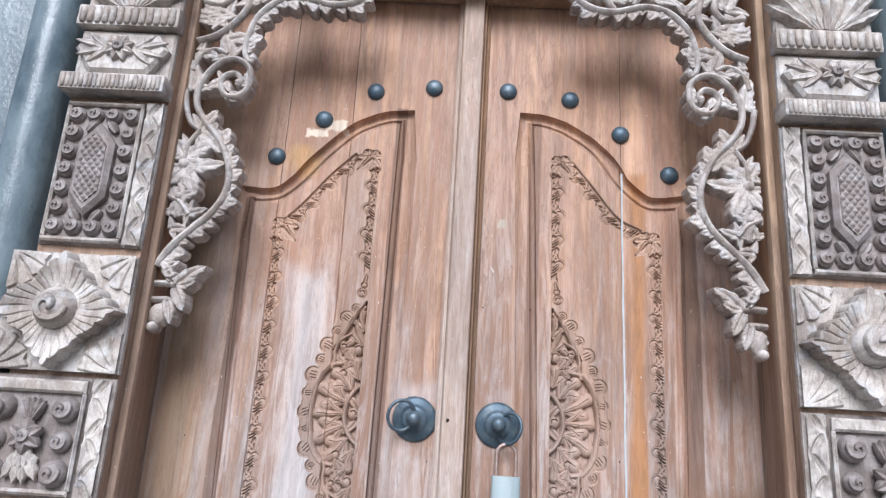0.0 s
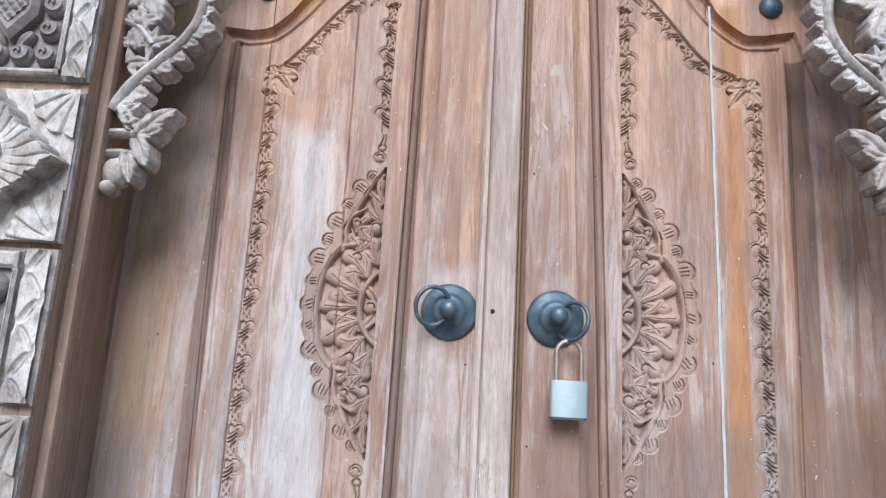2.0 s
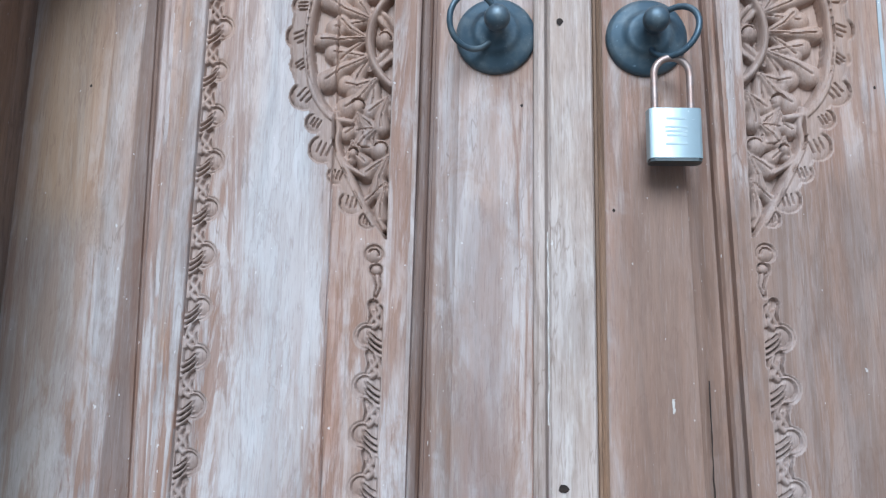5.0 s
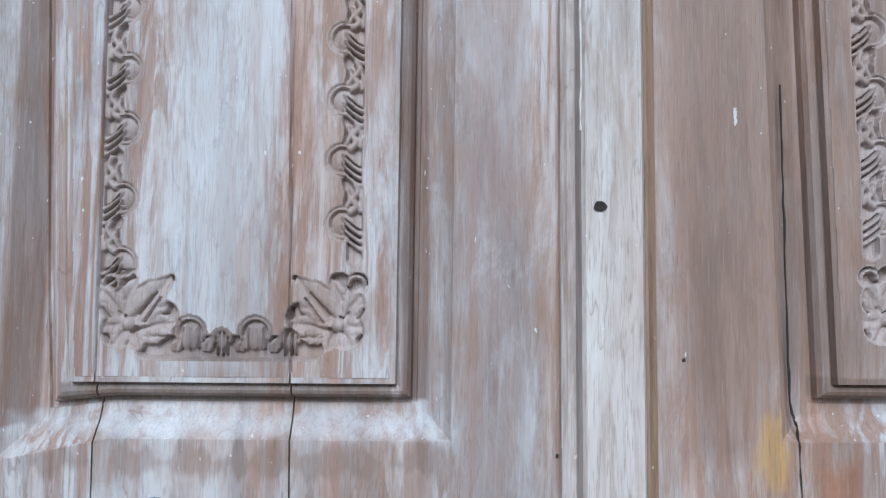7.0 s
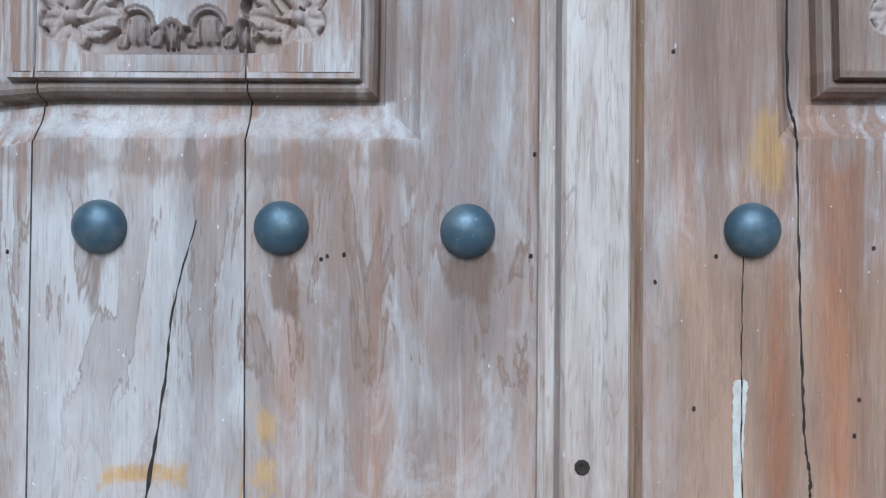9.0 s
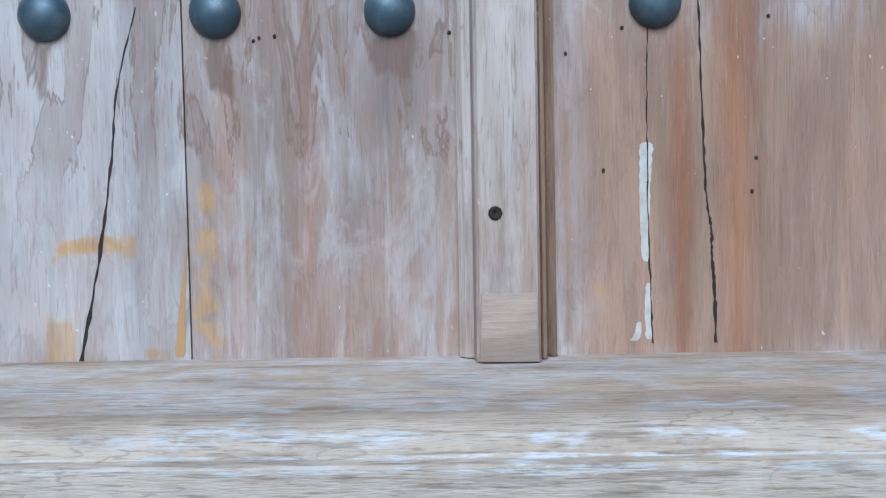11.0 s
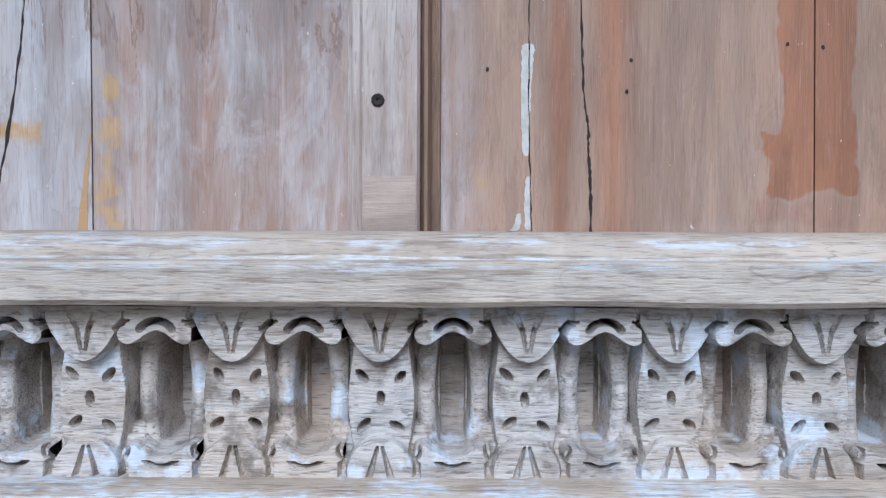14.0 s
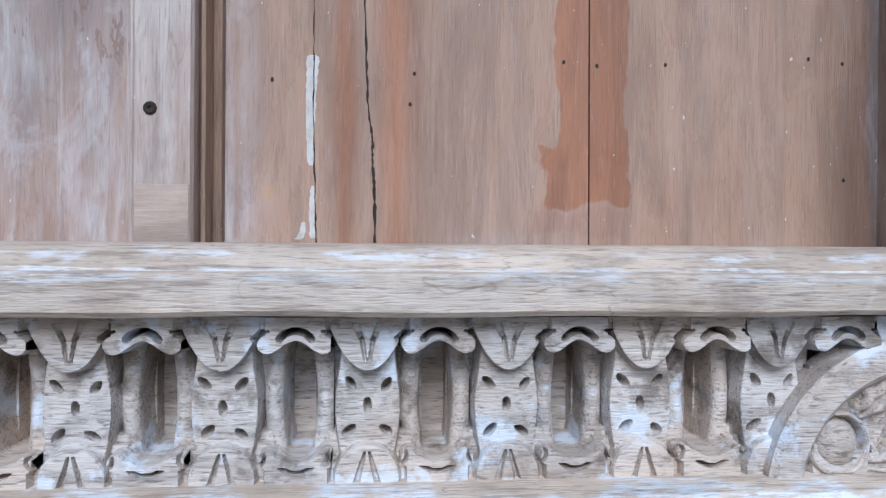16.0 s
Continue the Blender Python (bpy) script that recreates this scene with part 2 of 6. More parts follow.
ORANGE, RUST, OCHRE = (0.40, 0.19, 0.075), (0.32, 0.135, 0.065), (0.50, 0.29, 0.09)
OLD_AND_SHADE = (0.135, 0.072, 0.046)
CHALK_AND_SHEEN = (0.60, 0.585, 0.585)
door_stains_and_shading = (
    # bleached left field; its white-blue sheen is put into the colour too
    ((-0.345, -0.215, 0.78, 1.64, 0.06, 0.06, 9.0, 0.25), CHALK_AND_SHEEN, 0.55),
    ((-0.115, -0.012, 1.365, 1.425, 0.03, 0.03, 20.0, 0.5), (0.52, 0.46, 0.44), 0.55),
    ((0.040, 0.120, 1.372, 1.420, 0.03, 0.03, 20.0, 0.5), (0.52, 0.46, 0.44), 0.4),
    ((-0.40, -0.20, 0.44, 0.745, 0.05, 0.05, 14.0, 0.3), CHALK_AND_SHEEN, 0.45),
    ((-0.105, -0.030, 0.62, 1.20, 0.03, 0.03, 12.0, 0.2), (0.27, 0.215, 0.20), 0.5),
    ((0.045, 0.125, 0.74, 1.26, 0.03, 0.03, 12.0, 0.2), (0.22, 0.135, 0.10), 0.6),
    # groove sides: old brown finish, with the groove's shade painted in
    ((-0.141, -0.117, 0.79, 1.96, 0.004, 0.006, 30.0, 0.1), OLD_AND_SHADE, 0.75),
    ((-0.428, -0.400, 0.77, 1.76, 0.004, 0.006, 30.0, 0.1), OLD_AND_SHADE, 0.75),
    ((0.128, 0.152, 0.95, 1.95, 0.004, 0.006, 30.0, 0.1), OLD_AND_SHADE, 0.60),
    ((0.418, 0.452, 0.77, 1.76, 0.004, 0.006, 30.0, 0.1), OLD_AND_SHADE, 0.80),
    ((0.040, 0.56, 0.42, 0.72, 0.06, 0.05, 8.0, 0.4), (0.36, 0.220, 0.140), 0.85),
    ((0.143, 0.190, 0.40, 0.76, 0.025, 0.024, 16.0, 0.25), RUST, 0.85),
    ((0.112, 0.144, 0.40, 0.70, 0.02, 0.020, 16.0, 0.25), (0.30, 0.120, 0.055), 0.85),
    ((0.268, 0.343, 0.476, 0.500, 0.006, 0.020, 26.0, 1.0), (0.34, 0.19, 0.135), 0.6),
    ((0.283, 0.343, 0.535, 0.80, 0.003, 0.026, 20.0, 0.6), RUST, 0.9),
    ((0.278, 0.346, 0.502, 0.545, 0.003, 0.024, 24.0, 0.9), RUST, 0.9),
    ((0.042, 0.057, 0.47, 0.64, 0.012, 0.008, 30.0, 0.3), (0.30, 0.155, 0.085), 0.75),
    ((0.062, 0.082, 0.500, 0.520, 0.012, 0.010, 40.0, 1.0), OCHRE, 0.45),
    ((0.1805, 0.1850, 0.544, 0.585, 0.003, 0.004, 60.0, 0.2), (0.21, 0.11, 0.07), 0.75),
    ((0.1950, 0.1980, 0.525, 0.582, 0.003, 0.003, 60.0, 0.2), (0.21, 0.11, 0.07), 0.65),
    ((0.110, 0.136, 0.73, 0.79, 0.016, 0.026, 45.0, 0.6), OCHRE, 0.6),
    ((-0.310, -0.250, 0.536, 0.554, 0.010, 0.016, 70.0, 1.0), OCHRE, 0.85),
    ((-0.320, -0.290, 0.46, 0.50, 0.01, 0.012, 60.0, 1.0), OCHRE, 0.6),
    ((-0.250, -0.225, 0.465, 0.478, 0.008, 0.008, 60.0, 1.0), OCHRE, 0.7),
    ((-0.214, -0.190, 0.47, 0.60, 0.016, 0.034, 70.0, 0.9), OCHRE, 0.6),
    ((0.310, 0.365, 0.80, 1.85, 0.02, 0.03, 9.0, 0.15), ORANGE, 0.9),
    ((-0.56, -0.425, 1.12, 2.05, 0.06, 0.03, 9.0, 0.2), (0.38, 0.262, 0.165), 0.75),
    ((-0.56, -0.425, 0.70, 1.20, 0.06, 0.03, 9.0, 0.2), (0.265, 0.225, 0.185), 0.6),
    ((-0.385, -0.366, 1.02, 1.80, 0.02, 0.016, 20.0, 0.4), (0.42, 0.20, 0.075), 0.75),
    ((-0.320, -0.272, 1.886, 1.906, 0.005, 0.012, 45.0, 1.0), (0.72, 0.60, 0.47), 0.9),
    ((-0.292, -0.236, 1.902, 1.926, 0.005, 0.012, 45.0, 1.0), (0.72, 0.60, 0.47), 0.9),
    ((-0.36, -0.27, 1.79, 1.88, 0.03, 0.03, 25.0, 1.0), OCHRE, 0.5),
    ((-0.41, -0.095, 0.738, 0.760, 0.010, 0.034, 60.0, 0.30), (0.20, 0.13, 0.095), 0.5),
    # paler along the cove below the left field
    ((-0.425, -0.105, 0.763, 0.786, 0.010, 0.016, 40.0, 0.5), CHALK_AND_SHEEN, 0.35),
    # foot of each field: brown stain plus the downward edge's shade, in the colour
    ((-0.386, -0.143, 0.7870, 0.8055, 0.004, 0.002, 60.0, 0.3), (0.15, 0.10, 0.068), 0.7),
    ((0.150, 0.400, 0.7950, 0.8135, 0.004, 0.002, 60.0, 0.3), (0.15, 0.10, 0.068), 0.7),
    ((0.360, 0.60, 0.80, 1.30, 0.06, 0.05, 8.0, 0.25), (0.25, 0.145, 0.085), 0.6),
    ((0.030, 0.60, 0.77, 1.24, 0.06, 0.05, 8.0, 0.25), (0.235, 0.150, 0.108), 0.75),
    ((0.070, 0.092, 1.714, 1.738, 0.006, 0.010, 60.0, 1.0), (0.42, 0.38, 0.30), 0.8),
    # darker brown below three studs of the lower row
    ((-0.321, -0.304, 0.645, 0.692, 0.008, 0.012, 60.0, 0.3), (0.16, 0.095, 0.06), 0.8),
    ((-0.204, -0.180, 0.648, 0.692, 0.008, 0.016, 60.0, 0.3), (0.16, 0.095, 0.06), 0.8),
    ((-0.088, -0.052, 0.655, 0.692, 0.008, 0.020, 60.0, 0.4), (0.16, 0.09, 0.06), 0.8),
    ((-0.10, -0.03, 0.60, 0.70, 0.02, 0.04, 40.0, 0.2), (0.24, 0.17, 0.14), 0.4),
)
tide_marks = (
    ((-0.44, 0.00, 0.585, 0.742, 0.03, 0.02, 20.0, 0.4), (0.17, 0.10, 0.065), 0.85),
    ((-0.54, 0.56, 0.40, 2.10, 0.03, 0.02, 9.0, 0.3), (0.15, 0.085, 0.06), 0.30),
)
M_DOOR = wood("weathered_teak", (0.52, 0.295, 0.178), (0.115, 0.064, 0.045), (0.505, 0.465, 0.45), (0.290, 0.250, 0.232), blots=door_stains_and_shading, bands=0.55, mottle=1.0, weather=(2.05, 0.85), pores=0.24, tides=tide_marks)
M_OLD = wood("old_brown_moulding", (0.30, 0.18, 0.105), (0.085, 0.05, 0.034), (0.38, 0.28, 0.215), (0.27, 0.175, 0.115), bleach=0.25)
M_STRIP = wood("pale_worn_teak", (0.50, 0.355, 0.262), (0.15, 0.098, 0.070), (0.60, 0.535, 0.495), (0.365, 0.290, 0.245), weather=(2.3, 1.2), bleach=0.5, mottle=0.7, bands=0.3)
M_JAMB = wood("brown_jamb_teak", (0.40, 0.262, 0.17), (0.09, 0.055, 0.04), (0.42, 0.34, 0.29), (0.28, 0.21, 0.165), bleach=0.45, bands=0.5, mottle=0.8)
M_PATCH = wood("let_in_patch_wood", (0.40, 0.285, 0.21), (0.18, 0.12, 0.085), (0.47, 0.395, 0.345), (0.36, 0.275, 0.22), grain=(0.10, 1, 1), bleach=0.6, mottle=0.6, pores=0.15, flecks=0)
M_CARVE = wood("carved_teak", (0.46, 0.29, 0.195), (0.15, 0.092, 0.066), (0.48, 0.42, 0.395), (0.205, 0.165, 0.152), flecks=0, relief=0.3, bleach=0.35, mottle=0.5, weather=(1.7, 0.95))
M_PILLAR = wood("bleached_carved_wood", (0.40, 0.305, 0.225), (0.09, 0.062, 0.045), (0.64, 0.60, 0.555), (0.31, 0.28, 0.26), weather=(2.6, 1.9), bleach=0.85, grain=(1, 1, 0.25), flecks=0, pores=0.3, grime=0.25)
M_BRACKET = wood("grey_carved_wood", (0.38, 0.285, 0.215), (0.10, 0.072, 0.056), (0.64, 0.60, 0.565), (0.34, 0.30, 0.275), weather=(2.8, 2.1), bleach=0.75, grain=(1, 1, 0.3), flecks=0, pores=0.3, grime=0.2)
LIME_AND_HIGHLIGHT = (0.70, 0.72, 0.75)
lime_and_highlights = (
    # fillet line and bead highlight, put into the colour as white bands
    ((-0.9, 0.9, 0.4585, 0.4608, 0.0006, 0.0026, 34.0, 1.0), LIME_AND_HIGHLIGHT, 0.65),
    ((-0.9, 0.9, 0.4640, 0.4700, 0.003, 0.0100, 26.0, 3.0), LIME_AND_HIGHLIGHT, 0.6),
    ((-0.9, 0.9, 0.440, 0.4585, 0.004, 0.0150, 12.0, 3.0), LIME_AND_HIGHLIGHT, 0.12),
    ((-0.9, 0.9, 0.454, 0.4585, 0.003, 0.0060, 18.0, 3.0), LIME_AND_HIGHLIGHT, 0.55),
    ((-0.9, 0.9, 0.340, 0.3578, 0.003, 0.0120, 30.0, 1.0), LIME_AND_HIGHLIGHT, 0.95),
)
M_CAP = wood("limewashed_rail_wood", (0.56, 0.43, 0.32), (0.13, 0.09, 0.065), (0.66, 0.56, 0.46), (0.54, 0.43, 0.33), weather=(2.0, 0.8), bleach=0.4, grain=(0.10, 1, 1), flecks=0, relief=0.7, pores=0.45, blots=lime_and_highlights, hair=0.42, mottle=0.7)
M_SILL = wood("limewashed_carved_wood", (0.53, 0.42, 0.325), (0.095, 0.068, 0.050), (0.66, 0.62, 0.59), (0.53, 0.435, 0.355), weather=(2.0, 0.8), bleach=0.6, grain=(0.11, 1, 1), flecks=0, relief=0.9, pores=0.6, grime=0.7, hair=0.40, mottle=0.4)
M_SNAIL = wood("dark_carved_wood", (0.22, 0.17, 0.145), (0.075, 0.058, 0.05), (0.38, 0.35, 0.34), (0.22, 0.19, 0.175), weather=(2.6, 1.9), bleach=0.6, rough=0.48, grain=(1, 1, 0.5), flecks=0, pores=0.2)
M_METAL = patina("blue_grey_iron", (0.062, 0.096, 0.126), (0.155, 0.185, 0.20), 0.46, 0.38, 45.0, 0.75)
M_LOCK = patina("satin_padlock_metal", (0.46, 0.55, 0.57), (0.40, 0.48, 0.50), 0.38, 0.6, 30.0, 0.3)
M_LOCK_EDGE = patina("dark_padlock_metal", (0.07, 0.085, 0.09), (0.12, 0.13, 0.13), 0.45, 0.5)
M_SHACKLE = patina("rusty_steel", (0.34, 0.24, 0.20), (0.42, 0.38, 0.36), 0.45, 0.6, 90.0)
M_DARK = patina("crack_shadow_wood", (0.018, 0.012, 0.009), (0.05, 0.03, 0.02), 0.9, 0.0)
M_PASTE = patina("white_filler", (0.52, 0.49, 0.45), (0.36, 0.31, 0.26), 0.8, 0.0, 90.0, 0.8)
M_INK = patina("grey_print", (0.42, 0.50, 0.52), (0.44, 0.51, 0.53), 0.6, 0.0)


def plaster():
    n = Nodes("painted_blue_grey_plaster")
    a = n.noise(n.scaled((1, 1, 0.5)), 9.0, 6.0, 0.65)
    b = n.noise(n.coord, 120.0, 5.0, 0.6)
    tone = n.mix(n.span(a, 0.38, 0.66), (0.065, 0.092, 0.11), (0.165, 0.21, 0.23))
    tone = n.mix(n.span(b, 0.62, 0.7, 0.0, 0.7), tone, (0.10, 0.12, 0.12))
    n.bump(n.calc("ADD", a, n.calc("MULTIPLY", b, 0.5)), 0.5, 0.004)
    return n.finish(tone, 0.25)


def concrete():
    n = Nodes("grey_concrete_paving")
    a = n.noise(n.coord, 1.3, 6.0, 0.6)
    b = n.noise(n.coord, 60.0, 4.0, 0.6)
    tone = n.mix(n.span(a, 0.35, 0.7), (0.13, 0.125, 0.115), (0.20, 0.19, 0.18))
    tone = n.mix(n.span(b, 0.55, 0.75, 0.0, 0.4), tone, (0.16, 0.155, 0.15))
    n.bump(b, 0.4, 0.004)
    return n.finish(tone, 0.85)


M_PLASTER, M_GROUND = plaster(), concrete()


# ---------------- builders ----------------
def thing(name, x, y, z, label, category, group="", kind=""):
    ob = new(name)
    ob.empty_display_size = 0.05
    ob.matrix_world = Matrix.Translation((x, y, z))
    return tagged(ob, label, category, group, kind)


def adopt(ob, parent):
    if parent is not None:
        ob.parent = parent
        ob.matrix_parent_inverse = Matrix.Translation(parent.location).inverted() if parent.type == "EMPTY" else Matrix.Identity(4)
    return ob


def finish_mesh(me, mat, sharp=32):
    me.materials.append(mat)
    me.polygons.foreach_set("use_smooth", [True] * len(me.polygons))
    me.set_sharp_from_angle(angle=radians(sharp))
    return me


def part(name, bm, mat, parent, label="", sharp=32):
    """Links a bmesh, given in world places, as one mesh under a thing or a part."""
    bmesh.ops.recalc_face_normals(bm, faces=bm.faces)
    me = bpy.data.meshes.new(name)
    bm.to_mesh(me)
    bm.free()
    ob = new(name, finish_mesh(me, mat, sharp))
    adopt(ob, parent)
    return tagged(ob, label)


def box(bm, x0, x1, y0, y1, z0, z1, bevel=0.003):
    got = bmesh.ops.create_cube(bm, size=1.0, matrix=Matrix.LocRotScale(((x0 + x1) / 2, (y0 + y1) / 2, (z0 + z1) / 2), None, (x1 - x0, y1 - y0, z1 - z0)))
    if bevel:
        edges = {e for v in got["verts"] for e in v.link_edges}
        bmesh.ops.bevel(bm, geom=list(edges), offset=bevel, segments=2, affect="EDGES", profile=0.6)
    return bm


def spline(points, n=8):
    """A smooth line through a few points."""
    p = [Vector(q) for q in points]
    p = [2 * p[0] - p[1], *p, 2 * p[-1] - p[-2]]
    out = []
    for i in range(1, len(p) - 2):
        for k in range(n):
            t = k / n
            out.append(0.5 * (2 * p[i] + (p[i + 1] - p[i - 1]) * t + (2 * p[i - 1] - 5 * p[i] + 4 * p[i + 1] - p[i + 2]) * t * t + (3 * p[i] - p[i - 1] - 3 * p[i + 1] + p[i + 2]) * t ** 3))
    return out + [p[-2]]


def tube(bm, path, radii, sides=8, flat=1.0, closed=False):
    """A bar along a path of places; flat squeezes it in y."""
    rings, count = [], len(path)
    for i, c in enumerate(path):
        a = path[(i - 1) % count if closed else max(i - 1, 0)]
        b = path[(i + 1) % count if closed else min(i + 1, count - 1)]
        ahead = (Vector(b) - Vector(a)).normalized()
        side = ahead.cross(Vector((0, 1, 0)))
        side = side.normalized() if side.length > 1e-4 else Vector((1, 0, 0))
        up = side.cross(ahead).normalized()
        r = radii[i] if isinstance(radii, (list, tuple)) else radii
        rings.append([bm.verts.new(Vector(c) + r * (math.cos(q) * side + flat * math.sin(q) * up)) for q in (2 * math.pi * k / sides for k in range(sides))])
    for i in range(count if closed else count - 1):
        p, q = rings[i], rings[(i + 1) % count]
        for k in range(sides):
            bm.faces.new((p[k], p[(k + 1) % sides], q[(k + 1) % sides], q[k]))
    if not closed:
        bm.faces.new(rings[0]), bm.faces.new(rings[-1])
    return bm


def lathe(bm, x, y, z, profile, sides=28):
    """Turns (radius, height towards the viewer) round an axis along -y."""
    rings = []
    for r, h in profile:
        if r < 1e-6:
            rings.append([bm.verts.new((x, y - h, z))])
        else:
            rings.append([bm.verts.new((x + r * math.cos(a), y - h, z + r * math.sin(a))) for a in (2 * math.pi * k / sides for k in range(sides))])
    for p, q in zip(rings, rings[1:]):
        for k in range(sides):
            j = (k + 1) % sides
            if len(p) == 1 and len(q) == 1:
                continue
            if len(q) == 1:
                bm.faces.new((p[k], p[j], q[0]))
            elif len(p) == 1:
                bm.faces.new((p[0], q[j], q[k]))
            else:
                bm.faces.new((p[k], p[j], q[j], q[k]))
    return bm


def petal(bm, x, y, z, angle, length, width, rise=0.006, thick=0.006, lobes=0, curl=0.0, steps=9, blunt=False):
    """A carved leaf from its root, along angle (degrees from x towards z), with a sunk midrib and lobed rims."""
    ca, sa = math.cos(radians(angle)), math.sin(radians(angle))
    rows = []
    for i in range(steps + 1):
        s = i / steps
        w = width * (math.sin(math.pi * min(1.0, 0.12 + 0.88 * s)) ** 0.8 + 0.02)
        if blunt:
            w = width * (0.80 + 0.20 * s) * max(0.0, 1 - max(0.0, 1.9 * s - 0.9) ** 2.2) ** 0.5 + 0.0004
        if lobes:
            w *= 1 + 0.22 * math.sin(lobes * 2 * math.pi * s)
        bend = curl * s * s * length
        row = []
        for q in (-1.0, -0.55, 0.0, 0.55, 1.0):
            h = rise * (math.sin(math.pi * min(1, 0.15 + s * 0.8))) * (1.0 if abs(q) == 0.55 else 0.62 if q == 0 else 0.15)
            u, v = s * length, q * w + bend
            row.append(bm.verts.new((x + ca * u - sa * v, y - thick - h, z + sa * u + ca * v)))
        left = row[0].co + Vector((0, thick, 0))
        right = row[-1].co + Vector((0, thick, 0))
        rows.append([bm.verts.new(left), *row, bm.verts.new(right)])
    for p, q in zip(rows, rows[1:]):
        for k in range(6):
            bm.faces.new((p[k], p[k + 1], q[k + 1], q[k]))
    bm.faces.new(rows[0]), bm.faces.new(rows[-1])
    return bm


def plate(bm, outline, y, height, bevel=0.003):
    """A flat piece with a chamfered rim, outline in (x, z), front at y - height."""
    lo, mid, top = [], [], []
    n = len(outline)
    area = sum(outline[i - 1][0] * outline[i][1] - outline[i][0] * outline[i - 1][1] for i in range(n))
    sign = 1 if area > 0 else -1
    for i in range(n):
        p, a, b = Vector(outline[i]), Vector(outline[i - 1]), Vector(outline[(i + 1) % n])
        e, f = (p - a).normalized(), (b - p).normalized()
        inward = (Vector((-e.y, e.x)) + Vector((-f.y, f.x))) * sign
        inward = inward / max(0.35, inward.length_squared / 2)
        t = p + inward * bevel
        lo.append(bm.verts.new((p.x, y, p.y)))
        mid.append(bm.verts.new((p.x, y - height + bevel, p.y)))
        top.append(bm.verts.new((t.x, y - height, t.y)))
    for i in range(n):
        j = (i + 1) % n
        bm.faces.new((lo[i], lo[j], mid[j], mid[i]))
        bm.faces.new((mid[i], mid[j], top[j], top[i]))
    bm.faces.new(top)
    return bm


def sweep_x(bm, profile, x0, x1):
    """Draws a closed profile of (y, z) out along x."""
    a = [bm.verts.new((x0, y, z)) for y, z in profile]
    b = [bm.verts.new((x1, y, z)) for y, z in profile]
    n = len(profile)
    for i in range(n):
        j = (i + 1) % n
        bm.faces.new((a[i], a[j], b[j], b[i]))
    bm.faces.new(a), bm.faces.new(b)
    return bm


def sweep_z(bm, profile, z0, z1):
    """Draws a closed profile of (x, y) out along z."""
    a = [bm.verts.new((x, y, z0)) for x, y in profile]
    b = [bm.verts.new((x, y, z1)) for x, y in profile]
    n = len(profile)
    for i in range(n):
        j = (i + 1) % n
        bm.faces.new((a[i], a[j], b[j], b[i]))
    bm.faces.new(a), bm.faces.new(b)
    return bm


